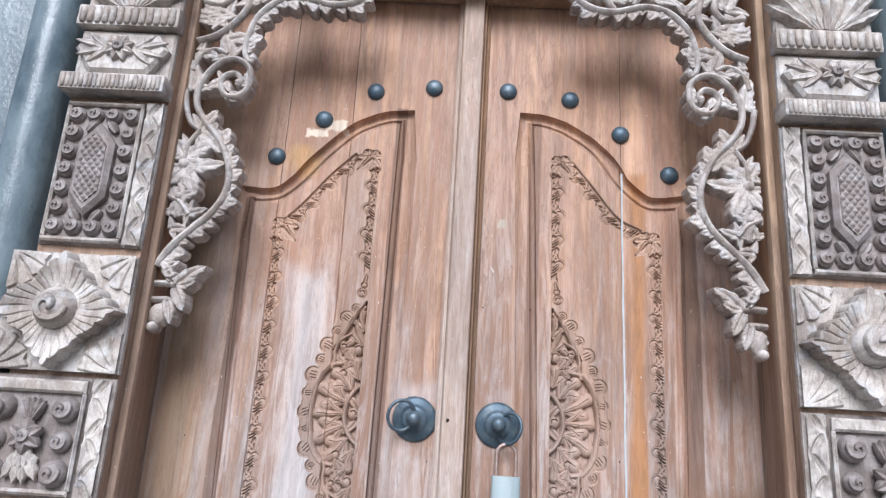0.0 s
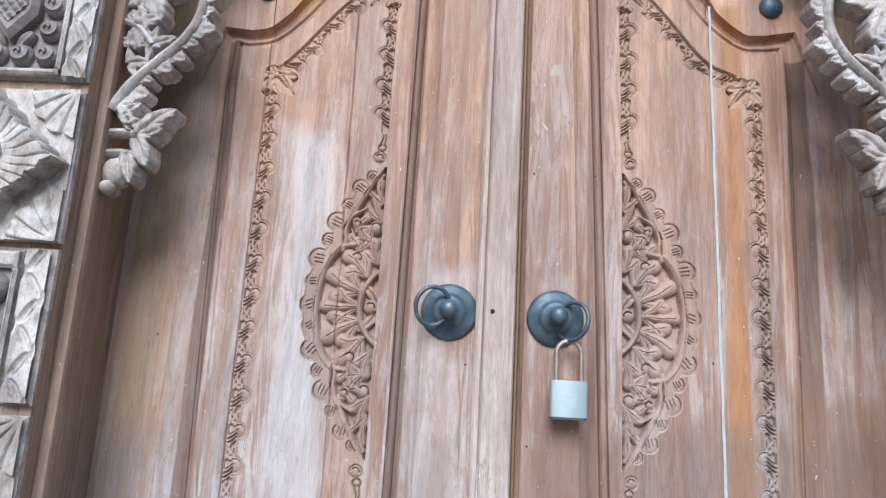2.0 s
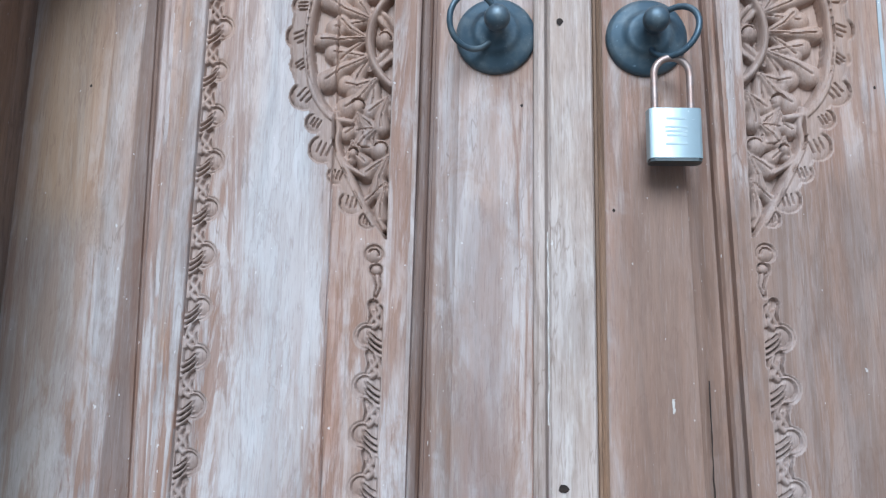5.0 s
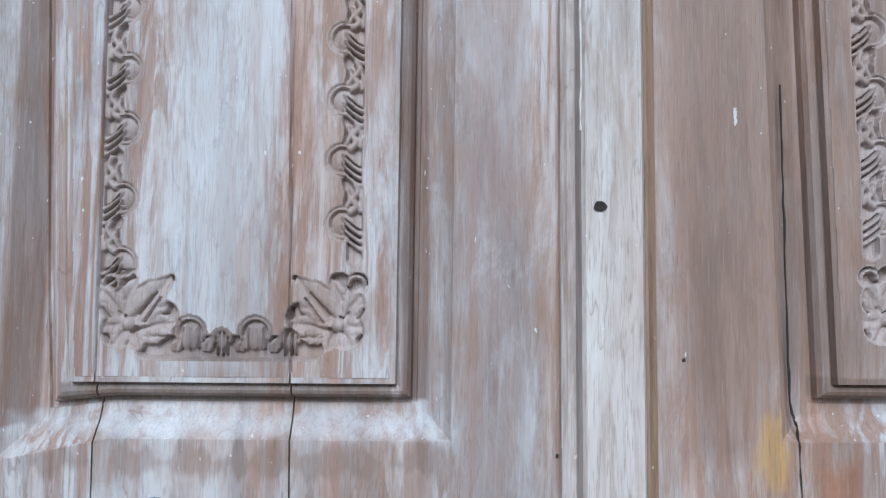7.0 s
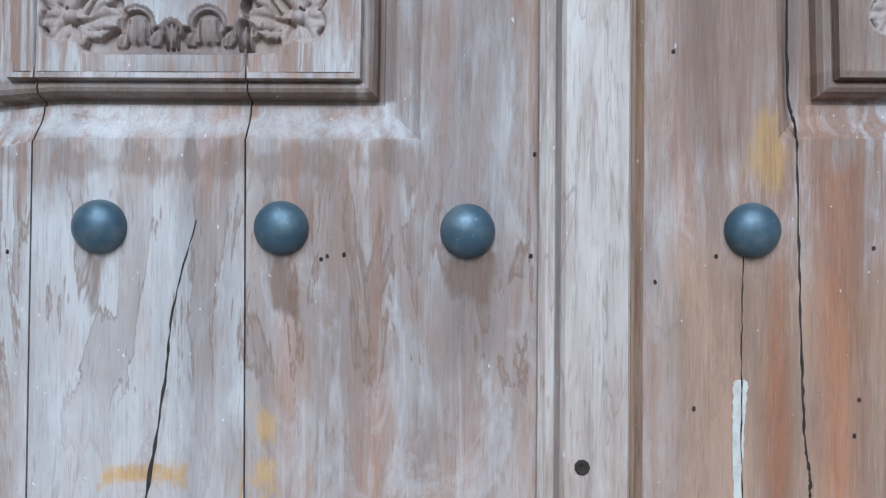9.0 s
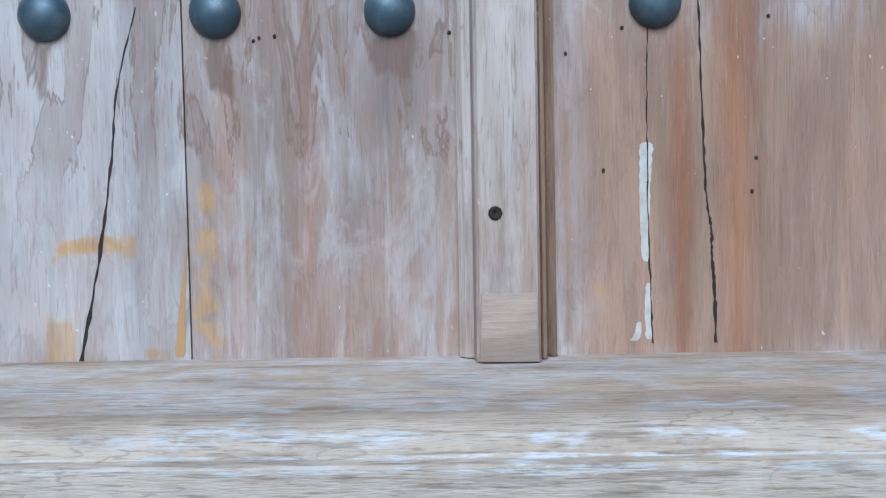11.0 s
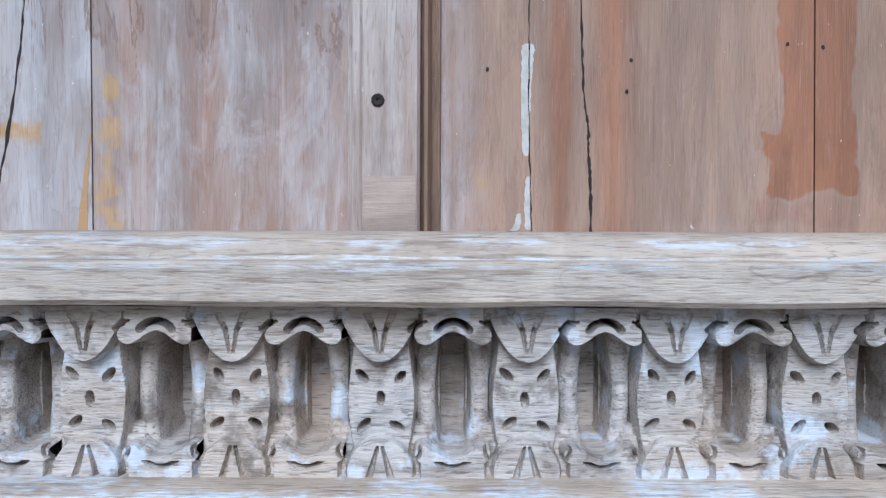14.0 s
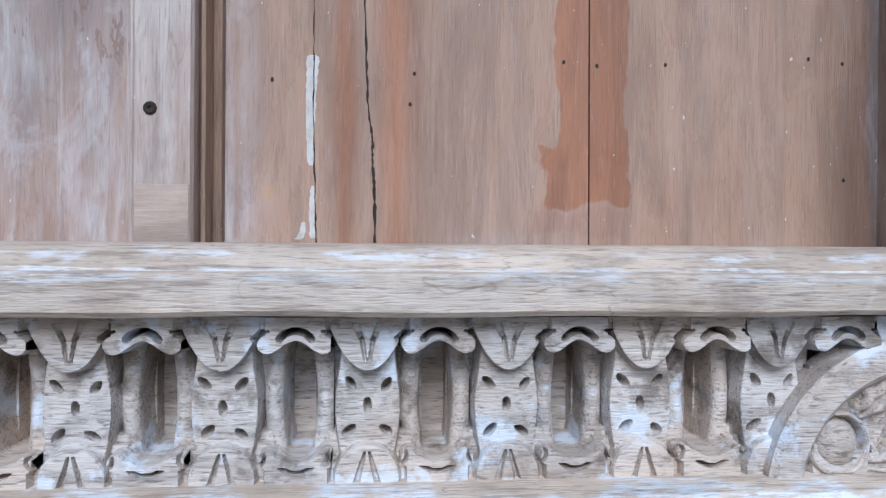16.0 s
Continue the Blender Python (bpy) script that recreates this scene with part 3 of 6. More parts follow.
class Relief:
    """A carved face: heights over a fine grid in (u, v), cut by strokes, domes and leaves."""

    def __init__(self, u0, u1, v0, v1, step, ground=-0.002):
        self.u = np.linspace(u0, u1, max(2, round((u1 - u0) / step) + 1))
        self.v = np.linspace(v0, v1, max(2, round((v1 - v0) / step) + 1))
        self.U, self.V = np.meshgrid(self.u, self.v, indexing="ij")
        self.H = np.full(self.U.shape, ground)

    def window(self, u0, u1, v0, v1):
        i0, i1 = np.searchsorted(self.u, (u0, u1))
        j0, j1 = np.searchsorted(self.v, (v0, v1))
        return slice(max(i0 - 1, 0), i1 + 1), slice(max(j0 - 1, 0), j1 + 1)

    def stroke(self, points, w0, w1, h, cut=False, power=0.5):
        """A rounded ridge (or a groove) along a line, its half width going from w0 to w1."""
        pts = np.array([tuple(p)[:2] for p in points], float)
        n = len(pts) - 1
        for k in range(n):
            a, b = pts[k], pts[k + 1]
            w = max(w0, w1)
            win = self.window(min(a[0], b[0]) - w, max(a[0], b[0]) + w, min(a[1], b[1]) - w, max(a[1], b[1]) + w)
            U, V = self.U[win], self.V[win]
            if not U.size:
                continue
            d = b - a
            t = np.clip(((U - a[0]) * d[0] + (V - a[1]) * d[1]) / max(d @ d, 1e-12), 0, 1)
            r = np.hypot(U - a[0] - t * d[0], V - a[1] - t * d[1])
            wide = w0 + (w1 - w0) * (k + t) / n
            f = np.clip(1 - (r / wide) ** 2, 0, 1) ** power
            if cut:
                self.H[win] -= f * h
            else:
                self.H[win] = np.where(r < wide, np.maximum(self.H[win], f * h), self.H[win])
        return self

    def dome(self, u, v, ru, rv, h, angle=0.0, power=0.5, base=0.0):
        R = max(ru, rv)
        win = self.window(u - R, u + R, v - R, v + R)
        U, V = self.U[win] - u, self.V[win] - v
        c, s = math.cos(radians(angle)), math.sin(radians(angle))
        q = ((U * c + V * s) / ru) ** 2 + ((V * c - U * s) / rv) ** 2
        self.H[win] = np.where(q < 1, np.maximum(self.H[win], base + h * np.clip(1 - q, 0, 1) ** power), self.H[win])
        return self

    def pit(self, u, v, ru, rv, depth, angle=0.0):
        R = max(ru, rv)
        win = self.window(u - R, u + R, v - R, v + R)
        U, V = self.U[win] - u, self.V[win] - v
        c, s = math.cos(radians(angle)), math.sin(radians(angle))
        q = ((U * c + V * s) / ru) ** 2 + ((V * c - U * s) / rv) ** 2
        self.H[win] -= depth * np.clip(1 - q, 0, 1) ** 0.7
        return self

    def leaf(self, u, v, angle, length, width, h, veins=3, bend=0.0):
        """A leaf from its root with a sunk rib and side veins."""
        R = length * 1.3 + width
        win = self.window(u - R, u + R, v - R, v + R)
        U, V = self.U[win] - u, self.V[win] - v
        c, s = math.cos(radians(angle)), math.sin(radians(angle))
        a, b = (U * c + V * s) / length, V * c - U * s
        b = b - bend * length * a * a
        wide = width * np.sin(np.pi * np.clip(a, 0, 1) ** 0.85) ** 0.62 * (1 + 0.07 * np.sin(veins * 2 * np.pi * a))
        q = np.abs(b) / np.maximum(wide, 1e-5)
        inside = (a > 0) & (a < 1) & (q < 1)
        f = np.sqrt(np.clip(1 - q ** 2, 0, 1)) * (0.6 + 0.4 * np.sin(np.pi * np.clip(a, 0, 1)))
        f = f - 0.35 * np.exp(-(q / 0.16) ** 2) - 0.14 * (0.5 + 0.5 * np.cos(2 * np.pi * (veins * a - 0.8 * q)))
        self.H[win] = np.where(inside, np.maximum(self.H[win], h * np.clip(f, 0.12, 1)), self.H[win])
        return self

    def acanthus(self, u, v, angle, length, width, h, teeth=3, bend=0.0):
        """A toothed leaf from its root: round lobes along both rims, each with its own vein, and a sunk midrib."""
        R = length * (1.2 + abs(bend)) + width
        win = self.window(u - R, u + R, v - R, v + R)
        U, V = self.U[win] - u, self.V[win] - v
        c, s = math.cos(radians(angle)), math.sin(radians(angle))
        a, b = (U * c + V * s) / length, V * c - U * s
        b = b - bend * length * a * a
        a = a - 0.22 * np.abs(b) / length * (a < 0.93)
        k = np.clip(a, 0, 1)
        wide = width * (np.sin(np.pi * (0.10 + 0.90 * k) ** 0.8) ** 0.6) * (0.84 + 0.16 * np.abs(np.sin(np.pi * teeth * k)))
        q = np.abs(b) / np.maximum(wide, 1e-5)
        inside = (a > 0) & (a < 1) & (q < 1)
        f = (0.80 + 0.20 * q) * np.clip(1 - q ** 6, 0, 1) ** 0.5 * (0.74 + 0.26 * np.sin(np.pi * k ** 1.5))
        f = f - 0.40 * np.exp(-(b / (0.16 * width)) ** 2) * (1 - k) - 0.14 * np.abs(np.cos(np.pi * teeth * (k - 0.25 * q))) ** 10 * np.clip(q * 3 - 0.8, 0, 1)
        self.H[win] = np.where(inside, np.maximum(self.H[win], h * np.clip(f, 0.15, 1)), self.H[win])
        return self

    def crest(self, path, gap, way, size, h):
        """Small toothed leaves that lean along one side of a path, large and small by turns."""
        run, last, k = 0.0, path[0], 0
        for p, q in zip(path, path[1:]):
            run += math.hypot(q[0] - last[0], q[1] - last[1])
            last = q
            if run > gap:
                run, k = 0.0, k + 1
                a = math.degrees(math.atan2(q[1] - p[1], q[0] - p[0])) + way * 90
                big = size * (1.0, 0.68, 1.15, 0.8, 0.92)[k % 5]
                for turn, far in ((-48, 0.85), (40, 0.8), (-6, 1.15)):
                    self.acanthus(q[0], q[1], a + turn, big * 1.6 * far, big * 0.86, h * (0.75, 1.0, 0.9)[k % 3], 3, 0.25 * way)
        return self

    def curl(self, u, v, r, start, turns, w, h, way=1):
        """A spiral ridge that winds in to its eye."""
        n = max(10, round(14 * turns))
        pts = [(u + r * (1 - 0.8 * k / n) * math.cos(radians(start) + way * 2 * math.pi * turns * k / n), v + r * (1 - 0.8 * k / n) * math.sin(radians(start) + way * 2 * math.pi * turns * k / n)) for k in range(n + 1)]
        self.stroke(pts, w, w * 0.7, h)
        return self.dome(u, v, r * 0.32, r * 0.32, h)

    def mesh(self, name, mat, x, y, z, side=1, floor=-0.0015, sharp=60):
        X, Z = x + side * self.U, z + self.V
        n, m = self.U.shape
        verts = np.stack([X, y - self.H, Z], -1).reshape(-1, 3)
        i = np.arange(n * m).reshape(n, m)
        quads = np.stack([i[:-1, :-1], i[1:, :-1], i[1:, 1:], i[:-1, 1:]], -1).reshape(-1, 4)
        top = self.H.reshape(-1)[quads].max(1)
        quads = quads[top > floor]
        if side < 0:
            quads = quads[:, ::-1]
        used, back = np.unique(quads, return_inverse=True)
        me = bpy.data.meshes.new(name)
        me.from_pydata(verts[used].tolist(), [], back.reshape(-1, 4).tolist())
        return finish_mesh(me, mat, sharp)

    def build(self, name, mat, parent, x, y, z, side=1, label="", floor=-0.0015):
        ob = new(name, self.mesh(name, mat, x, y, z, side, floor))
        adopt(ob, parent)
        return tagged(ob, label)


def arc(u, v, r, a0, a1, n=14, squash=1.0):
    return [(u + r * math.cos(radians(a0 + (a1 - a0) * k / n)), v + squash * r * math.sin(radians(a0 + (a1 - a0) * k / n))) for k in range(n + 1)]


# ---------------- ground and walls ----------------
FACE = 1.27          # front of the door boards
MID = 0.0065         # the middle of the doorway in x
SILL = 0.472         # top of the threshold

bm = bmesh.new()
bmesh.ops.create_grid(bm, x_segments=40, y_segments=40, size=60)
tagged(part("ground", bm, M_GROUND, None), "grey concrete paving in front of the doorway", "ground", kind="structure")


def wall(name, x0, x1, z0, z1, label):
    bm = box(bmesh.new(), x0, x1, 1.13, 1.42, z0, z1, 0.01)
    return tagged(part(name, bm, M_PLASTER, None), label, "wall", kind="structure")


wall("wall_left", -3.2, -0.700, 0.0, 3.0, "blue-grey painted plaster wall beside the carved post")
wall("wall_right", 0.713, 3.2, 0.0, 3.0, "blue-grey painted plaster wall beside the carved post")
wall("wall_above", -0.700, 0.713, 2.42, 3.0, "blue-grey painted plaster wall over the doorway")
# unseen near-black backing, added so the gaps between boards stay dark
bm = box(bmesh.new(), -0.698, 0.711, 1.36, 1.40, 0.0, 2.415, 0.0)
tagged(part("wall_back", bm, M_DARK, None), "near-black backing added behind the door leaves so their joints look dark", "wall", kind="structure")
for name, s, x in (("trim_left", -1, -0.762), ("trim_right", 1, 0.775)):
    prof = [(x - 0.045, 1.129)] + [(x + 0.045 * math.cos(radians(a)), 1.12 - 0.05 * math.sin(radians(a))) for a in range(180, -1, -15)] + [(x + 0.045, 1.129)]
    prof = [(px, py) for px, py in prof]
    tagged(part(name, sweep_z(bmesh.new(), prof, 0.0, 3.0), M_PLASTER, None), "rounded glossy blue-grey plaster edge of the wall", "trim", kind="structure")


# ---------------- door leaves ----------------
def outline(side):
    """The edge of the raised field as (u, v), u out from the meeting of the leaves: sides that flare a little upwards, a level foot, an S-curved head that rises to the meeting stile."""
    if side < 0:
        inner, outer, base = (0.142, 0.132), (0.375, 0.404), 0.805
        head = [(0.404, 1.747), (0.385, 1.746), (0.348, 1.755), (0.310, 1.789), (0.263, 1.847), (0.215, 1.894), (0.180, 1.914), (0.150, 1.924), (0.132, 1.926)]
    else:
        inner, outer, base = (0.143, 0.111), (0.368, 0.384), 0.801
        head = [(0.384, 1.764), (0.362, 1.761), (0.324, 1.765), (0.275, 1.806), (0.226, 1.872), (0.175, 1.908), (0.150, 1.919), (0.125, 1.926), (0.111, 1.927)]
    curve = [(p.x, p.y) for p in spline([Vector((*q, 0)) for q in head], 6)]
    top = head[-1][1]
    pts = list(curve)
    pts += [(inner[1] + (inner[0] - inner[1]) * (k / 14) ** 0.8, top + (base - top) * k / 14) for k in range(1, 14)]
    pts += [(inner[0] + (outer[0] - inner[0]) * k / 8, base) for k in range(0, 8)]
    pts += [(outer[0] + (outer[1] - outer[0]) * (k / 14) ** 0.8, base + (head[0][1] - base) * k / 14) for k in range(0, 14)]
    return pts


def placed(side, u, v):
    """(u, v) of a leaf as (x, z)."""
    return (-u, v) if side < 0 else (u + 0.025, v + 0.006)


def offset(loop, d):
    """Moves a loop outwards by d."""
    n = len(loop)
    area = sum(loop[i - 1][0] * loop[i][1] - loop[i][0] * loop[i - 1][1] for i in range(n))
    sign = -1 if area > 0 else 1
    out = []
    for i in range(n):
        p, a, b = Vector(loop[i]), Vector(loop[i - 1]), Vector(loop[(i + 1) % n])
        e, f = (p - a).normalized(), (b - p).normalized()
        w = (Vector((-e.y, e.x)) + Vector((-f.y, f.x))) * sign
        w = w / max(0.5, w.length_squared / 2)
        out.append((p.x + w.x * d, p.y + w.y * d))
    return out


MOULD = [(0.0, 0.0), (0.0010, -0.0060), (0.0030, -0.0042), (0.0055, -0.0036), (0.0080, -0.0046), (0.0105, -0.0078), (0.0116, -0.0135), (0.0145, -0.0140), (0.0152, -0.0122), (0.0200, -0.0116), (0.0270, -0.0086), (0.0340, -0.0040), (0.0385, -0.0016), (0.0400, 0.0)]
HEAD = [0.0, -0.0060, -0.0050, -0.0020, -0.0005, -0.0005, -0.0020, -0.0060, -0.0066, -0.0105, -0.0135, -0.0125, -0.0085, 0.0]


def leaf_face(side):
    """The whole carved front of a leaf, before it is cut into boards."""
    bm = bmesh.new()
    loop = outline(side)
    away = [offset(loop, 0.001)[i] for i in range(len(loop))]
    mixed = [min(1.0, max(0.0, 1500 * (b[1] - a[1]))) for a, b in zip(loop, away)]
    wider = [(1.0 + 0.45 * min(1.0, max(0.0, 1000 * (b[0] - a[0])))) * (1 - m) + 0.68 * m for a, b, m in zip(loop, away, mixed)]
    rings = []
    for (d, h), k in zip(((-0.008, -0.0008), *MOULD), (-0.0008, *HEAD)):
        spread = [tuple(p + (q - p) * (w if d > 0 else 1.0) for p, q in zip(a, b)) for a, b, w in zip(loop, offset(loop, d), wider)]
        rings.append([])
        for (u, v), m in zip(spread, mixed):
            x, z = placed(side, u, v)
            rings[-1].append(bm.verts.new((x, FACE - 1.1 * (h + (k - h) * m), z)))
    n = len(loop)
    for p, q in zip(rings, rings[1:]):
        for i in range(n):
            j = (i + 1) % n
            bm.faces.new((p[i], p[j], q[j], q[i]))
    x0, x1 = (-0.55, 0.0) if side < 0 else (0.012, 0.562)
    corners = [bm.verts.new((x, FACE, z)) for x, z in ((x0, SILL - 0.01), (x1, SILL - 0.01), (x1, 2.36), (x0, 2.36))]
    rim = [bm.edges.new((corners[i], corners[(i + 1) % 4])) for i in range(4)]
    edges = [bm.edges.get((rings[-1][i], rings[-1][(i + 1) % n])) for i in range(n)]
    bmesh.ops.triangle_fill(bm, edges=edges + rim, use_beauty=True)
    return bm


# ---------------- carving sunk into the leaves ----------------
class Sunk(Relief):
    """A field carved below its face: floor holds the signed edge of the pockets, deep how far they go down."""

    def begin(self):
        self.edge = np.full(self.U.shape, 1.0)
        self.deep = np.full(self.U.shape, 0.0056)
        return self

    def disc(self, u, v, r, squash=1.0):
        R = r * 1.6
        win = self.window(u - R, u + R, v - R, v + R)
        d = np.hypot(self.U[win] - u, (self.V[win] - v) / squash) - r
        self.edge[win] = np.minimum(self.edge[win], d)

    def trench(self, points, w0, w1):
        pts = np.array([tuple(p)[:2] for p in points], float)
        n = len(pts) - 1
        for k in range(n):
            a, b = pts[k], pts[k + 1]
            w = max(w0, w1) * 1.5
            win = self.window(min(a[0], b[0]) - w, max(a[0], b[0]) + w, min(a[1], b[1]) - w, max(a[1], b[1]) + w)
            U, V = self.U[win], self.V[win]
            d = b - a
            t = np.clip(((U - a[0]) * d[0] + (V - a[1]) * d[1]) / max(d @ d, 1e-12), 0, 1)
            e = np.hypot(U - a[0] - t * d[0], V - a[1] - t * d[1]) - (w0 + (w1 - w0) * (k + t) / n)
            self.edge[win] = np.minimum(self.edge[win], e)

    def settle(self):
        """Turns edge, depth and carving into heights under the face."""
        f = np.clip(-self.edge / 0.0013, 0, 1)
        f = f * f * (3 - 2 * f)
        self.carved = self.edge < 0.0006
        self.H = f * np.minimum(self.H - self.deep, 0.0012)


def running_scroll(r, o, along, inward, pitch, rnd):
    """One turn of the border at o on its straight edge: a round shell with slanting ribs, a twisted tail after it."""
    def at(a, b):
        return (o[0] + a * inward[0] + b * along[0], o[1] + a * inward[1] + b * along[1])

    def line(pts, w0, w1, h, cut=False):
        r.stroke([at(p.x, p.y) for p in spline([Vector((*q, 0)) for q in pts], 5)], w0, w1, h, cut)

    def ring(a, b, q, start, stop):
        return [(a + q * math.cos(radians(start + (stop - start) * k / 5)), b + q * math.sin(radians(start + (stop - start) * k / 5))) for k in range(6)]

    e, f = rnd.uniform(-0.0012, 0.0012), rnd.uniform(0.94, 1.06)
    r.trench([at(0.0058, -pitch * 0.55), at(0.0058, pitch * 0.55)], 0.0058, 0.0058)
    r.disc(*at(0.0145, e), 0.0128 * f)
    r.trench([at(0.0085, 0.012), at(0.0075, 0.021), at(0.0100, 0.030)], 0.0062, 0.0055)
    r.dome(*at(0.0150, 0.001 + e), 0.0098 * f, 0.0098 * f, 0.0034, power=0.8)
    line(ring(0.0145, e, 0.0108 * f, -105, 118), 0.0019, 0.0016, 0.0050)
    for k in range(3):
        b = -0.0120 + 0.0054 * k + e
        line([(0.0016, b - 0.0065), (0.0065, b - 0.0035), (0.0120, b + 0.0010), (0.0150, b + 0.0060)], 0.0021, 0.0012, 0.0052)
        line([(0.0020, b - 0.0038), (0.0070, b - 0.0008), (0.0125, b + 0.0042)], 0.0008, 0.0007, 0.0026, True)
    line([(0.0090, 0.0085 + e), (0.0050, 0.0125), (0.0075, 0.0175), (0.0040, 0.0230), (0.0060, 0.0290)], 0.0032, 0.0024, 0.0054)
    line([(0.0118, 0.0125 + e), (0.0098, 0.0180), (0.0112, 0.0240)], 0.0022, 0.0016, 0.0046)
    line([(0.0022, 0.0090), (0.0018, 0.0170), (0.0024, 0.0250)], 0.0018, 0.0014, 0.0042)


def corner_spray(r, u0, v0, su, sv, size=1.0):
    """A spray in a corner of the border: one pointed leaf towards the middle, folded leaves and curls about its root."""
    def at(a, b):
        return (u0 + su * size * a, v0 + sv * size * b)

    def spin(angle):
        angle = angle if su > 0 else 180 - angle
        return angle if sv > 0 else -angle

    near = (np.abs(r.U - at(0.026, 0)[0]) < 0.031 * size) & (np.abs(r.V - at(0, 0.029)[1]) < 0.031 * size)
    r.deep = np.where(near, 0.0080, r.deep)
    r.trench([at(0.020, 0.027), at(0.036, 0.042), at(0.0500, 0.0530)], 0.0165 * size, 0.0028 * size)
    for a, b, q in ((0.012, 0.034, 0.0130), (0.013, 0.016, 0.0130), (0.030, 0.014, 0.0125), (0.005, 0.050, 0.0078), (0.018, 0.050, 0.0080), (0.045, 0.026, 0.0110)):
        r.disc(*at(a, b), q * size)
    for a, b, angle, l, w, bend, h in ((0.020, 0.022, 43, 0.044, 0.0150, 0.08, 0.0066), (0.014, 0.028, 78, 0.028, 0.0095, -0.25, 0.0056), (0.026, 0.016, 20, 0.030, 0.0100, -0.2, 0.0056), (0.014, 0.024, 112, 0.030, 0.0100, 0.30, 0.0060), (0.016, 0.018, 168, 0.016, 0.0090, 0.2, 0.0050), (0.018, 0.018, 225, 0.020, 0.0090, 0.3, 0.0056), (0.022, 0.014, 300, 0.016, 0.0085, -0.3, 0.0052), (0.030, 0.012, -12, 0.020, 0.0075, 0.4, 0.0052)):
        r.acanthus(*at(a, b), spin(angle), l * size, w * size, h * 1.28, 3, bend * su * sv)
    for a, b, angle, l in ((0.020, 0.022, 43, 0.040),):
        c, s = math.cos(radians(angle)), math.sin(radians(angle))
        for q in (-0.0045, 0.0030):
            r.stroke([at(a + 0.010 * c - q * s, b + 0.004 * s + q * c), at(a + 0.7 * l * c - 0.7 * q * s, b + 0.7 * l * s + 0.7 * q * c)], 0.0012, 0.0008, 0.0030, cut=True)
    r.stroke(arc(*at(0.006, 0.049), 0.0058 * size, 0, 300, 12), 0.0020, 0.0016, 0.0074)
    r.dome(*at(0.019, 0.020), 0.0060 * size, 0.0060 * size, 0.0084)


def medallion(r, u0, v0):
    """Half of a pointed medallion: a frill of shells outside cusped stems, leaves and balls round a half ring on the straight side."""
    def at(a, b):
        return (u0 + a, v0 + b)

    def line(pts, w0, w1, h, cut=False):
        r.stroke([at(p.x, p.y) for p in spline([Vector((*q, 0)) for q in pts], 7)], w0, w1, h, cut)

    def frond(u, v, angle, l, w, h, bend):
        """Three round lobes that fan from one root, each with a groove."""
        for turn, far, tall in ((-34, 0.74, 0.80), (34, 0.74, 0.86), (0, 1.0, 1.0)):
            t = radians(angle + turn)
            mid = (u + 0.55 * far * l * math.cos(t), v + 0.55 * far * l * math.sin(t))
            t += bend + radians(turn * 0.35)
            tip = (mid[0] + 0.34 * far * l * math.cos(t), mid[1] + 0.34 * far * l * math.sin(t))
            r.stroke([(u, v), mid, tip], w * 0.24, w * 0.62 * (1.0 if turn else 1.1), h * tall)
            r.stroke([(u, v), mid, tip], 0.0005, 0.0011, 0.0022, cut=True)

    levels = ((0.0, 0.089), (0.04, 0.084), (0.070, 0.071), (0.086, 0.057), (0.112, 0.057), (0.133, 0.047), (0.150, 0.038), (0.178, 0.022), (0.206, 0.003), (0.215, -0.02))
    A, B = r.U - u0, np.abs(r.V - v0)
    reach = np.interp(B, [p[0] for p in levels], [p[1] for p in levels])
    body = np.maximum(A - reach, -A)
    r.edge = np.minimum(r.edge, np.where(B < 0.214, body, 1.0))
    r.deep = np.where((body < 0.0005) & (B < 0.214), 0.0140, np.where((A > 0) & (A < 0.13) & (B < 0.216), 0.0062, r.deep))
    for s in (-1, 1):
        rim = [at(a + 0.0075, s * b) for b, a in levels[:-2]]
        r.trench(rim, 0.0085, 0.0045)
        r.stroke(rim, 0.0110, 0.0056, 0.0054, power=0.25)
        for a, b, q in ((0.024, 0.192, 0.0105), (0.040, 0.174, 0.0150), (0.055, 0.147, 0.0120), (0.070, 0.121, 0.0175), (0.079, 0.094, 0.0125), (0.091, 0.066, 0.0180), (0.097, 0.033, 0.0130)) + (((0.098, 0.0, 0.0175),) if s > 0 else ()):
            b *= s
            if abs(b) > 0.001 and s < 0:
                a, b = a - 0.001, b + 0.003
            a, q = a - 0.0035, q * 0.84
            r.disc(*at(a, b), q)
            way = math.degrees(math.atan2(b * 0.75, 0.085))
            r.dome(*at(a - 0.001, b), q * 0.99, q * 0.99, 0.0058, way, 0.22)
            t = radians(way - 22)
            c, n = math.cos(t), math.sin(t)
            for k in (-0.36, 0.0, 0.36):
                r.stroke([at(a - 0.45 * q * c - k * q * n, b - 0.45 * q * n + k * q * c), at(a + (0.42 - abs(k) * 0.3) * q * c - k * q * n, b + (0.42 - abs(k) * 0.3) * q * n + k * q * c)], 0.0007, 0.0011, 0.0030, cut=True)
    line([(0.036, 0.090), (0.058, 0.084), (0.075, 0.062), (0.084, 0.030), (0.0865, 0.0), (0.084, -0.030), (0.075, -0.062), (0.058, -0.084), (0.040, -0.089)], 0.0050, 0.0050, 0.0132)
    for s in (-1, 1):
        line([(0.056, s * 0.080), (0.052, s * 0.095), (0.053, s * 0.112), (0.045, s * 0.131), (0.025, s * 0.144)], 0.0048, 0.0036, 0.0128)
        line([(0.047, s * 0.128), (0.036, s * 0.150), (0.021, s * 0.178), (0.006, s * 0.203)], 0.0046, 0.0034, 0.0128)
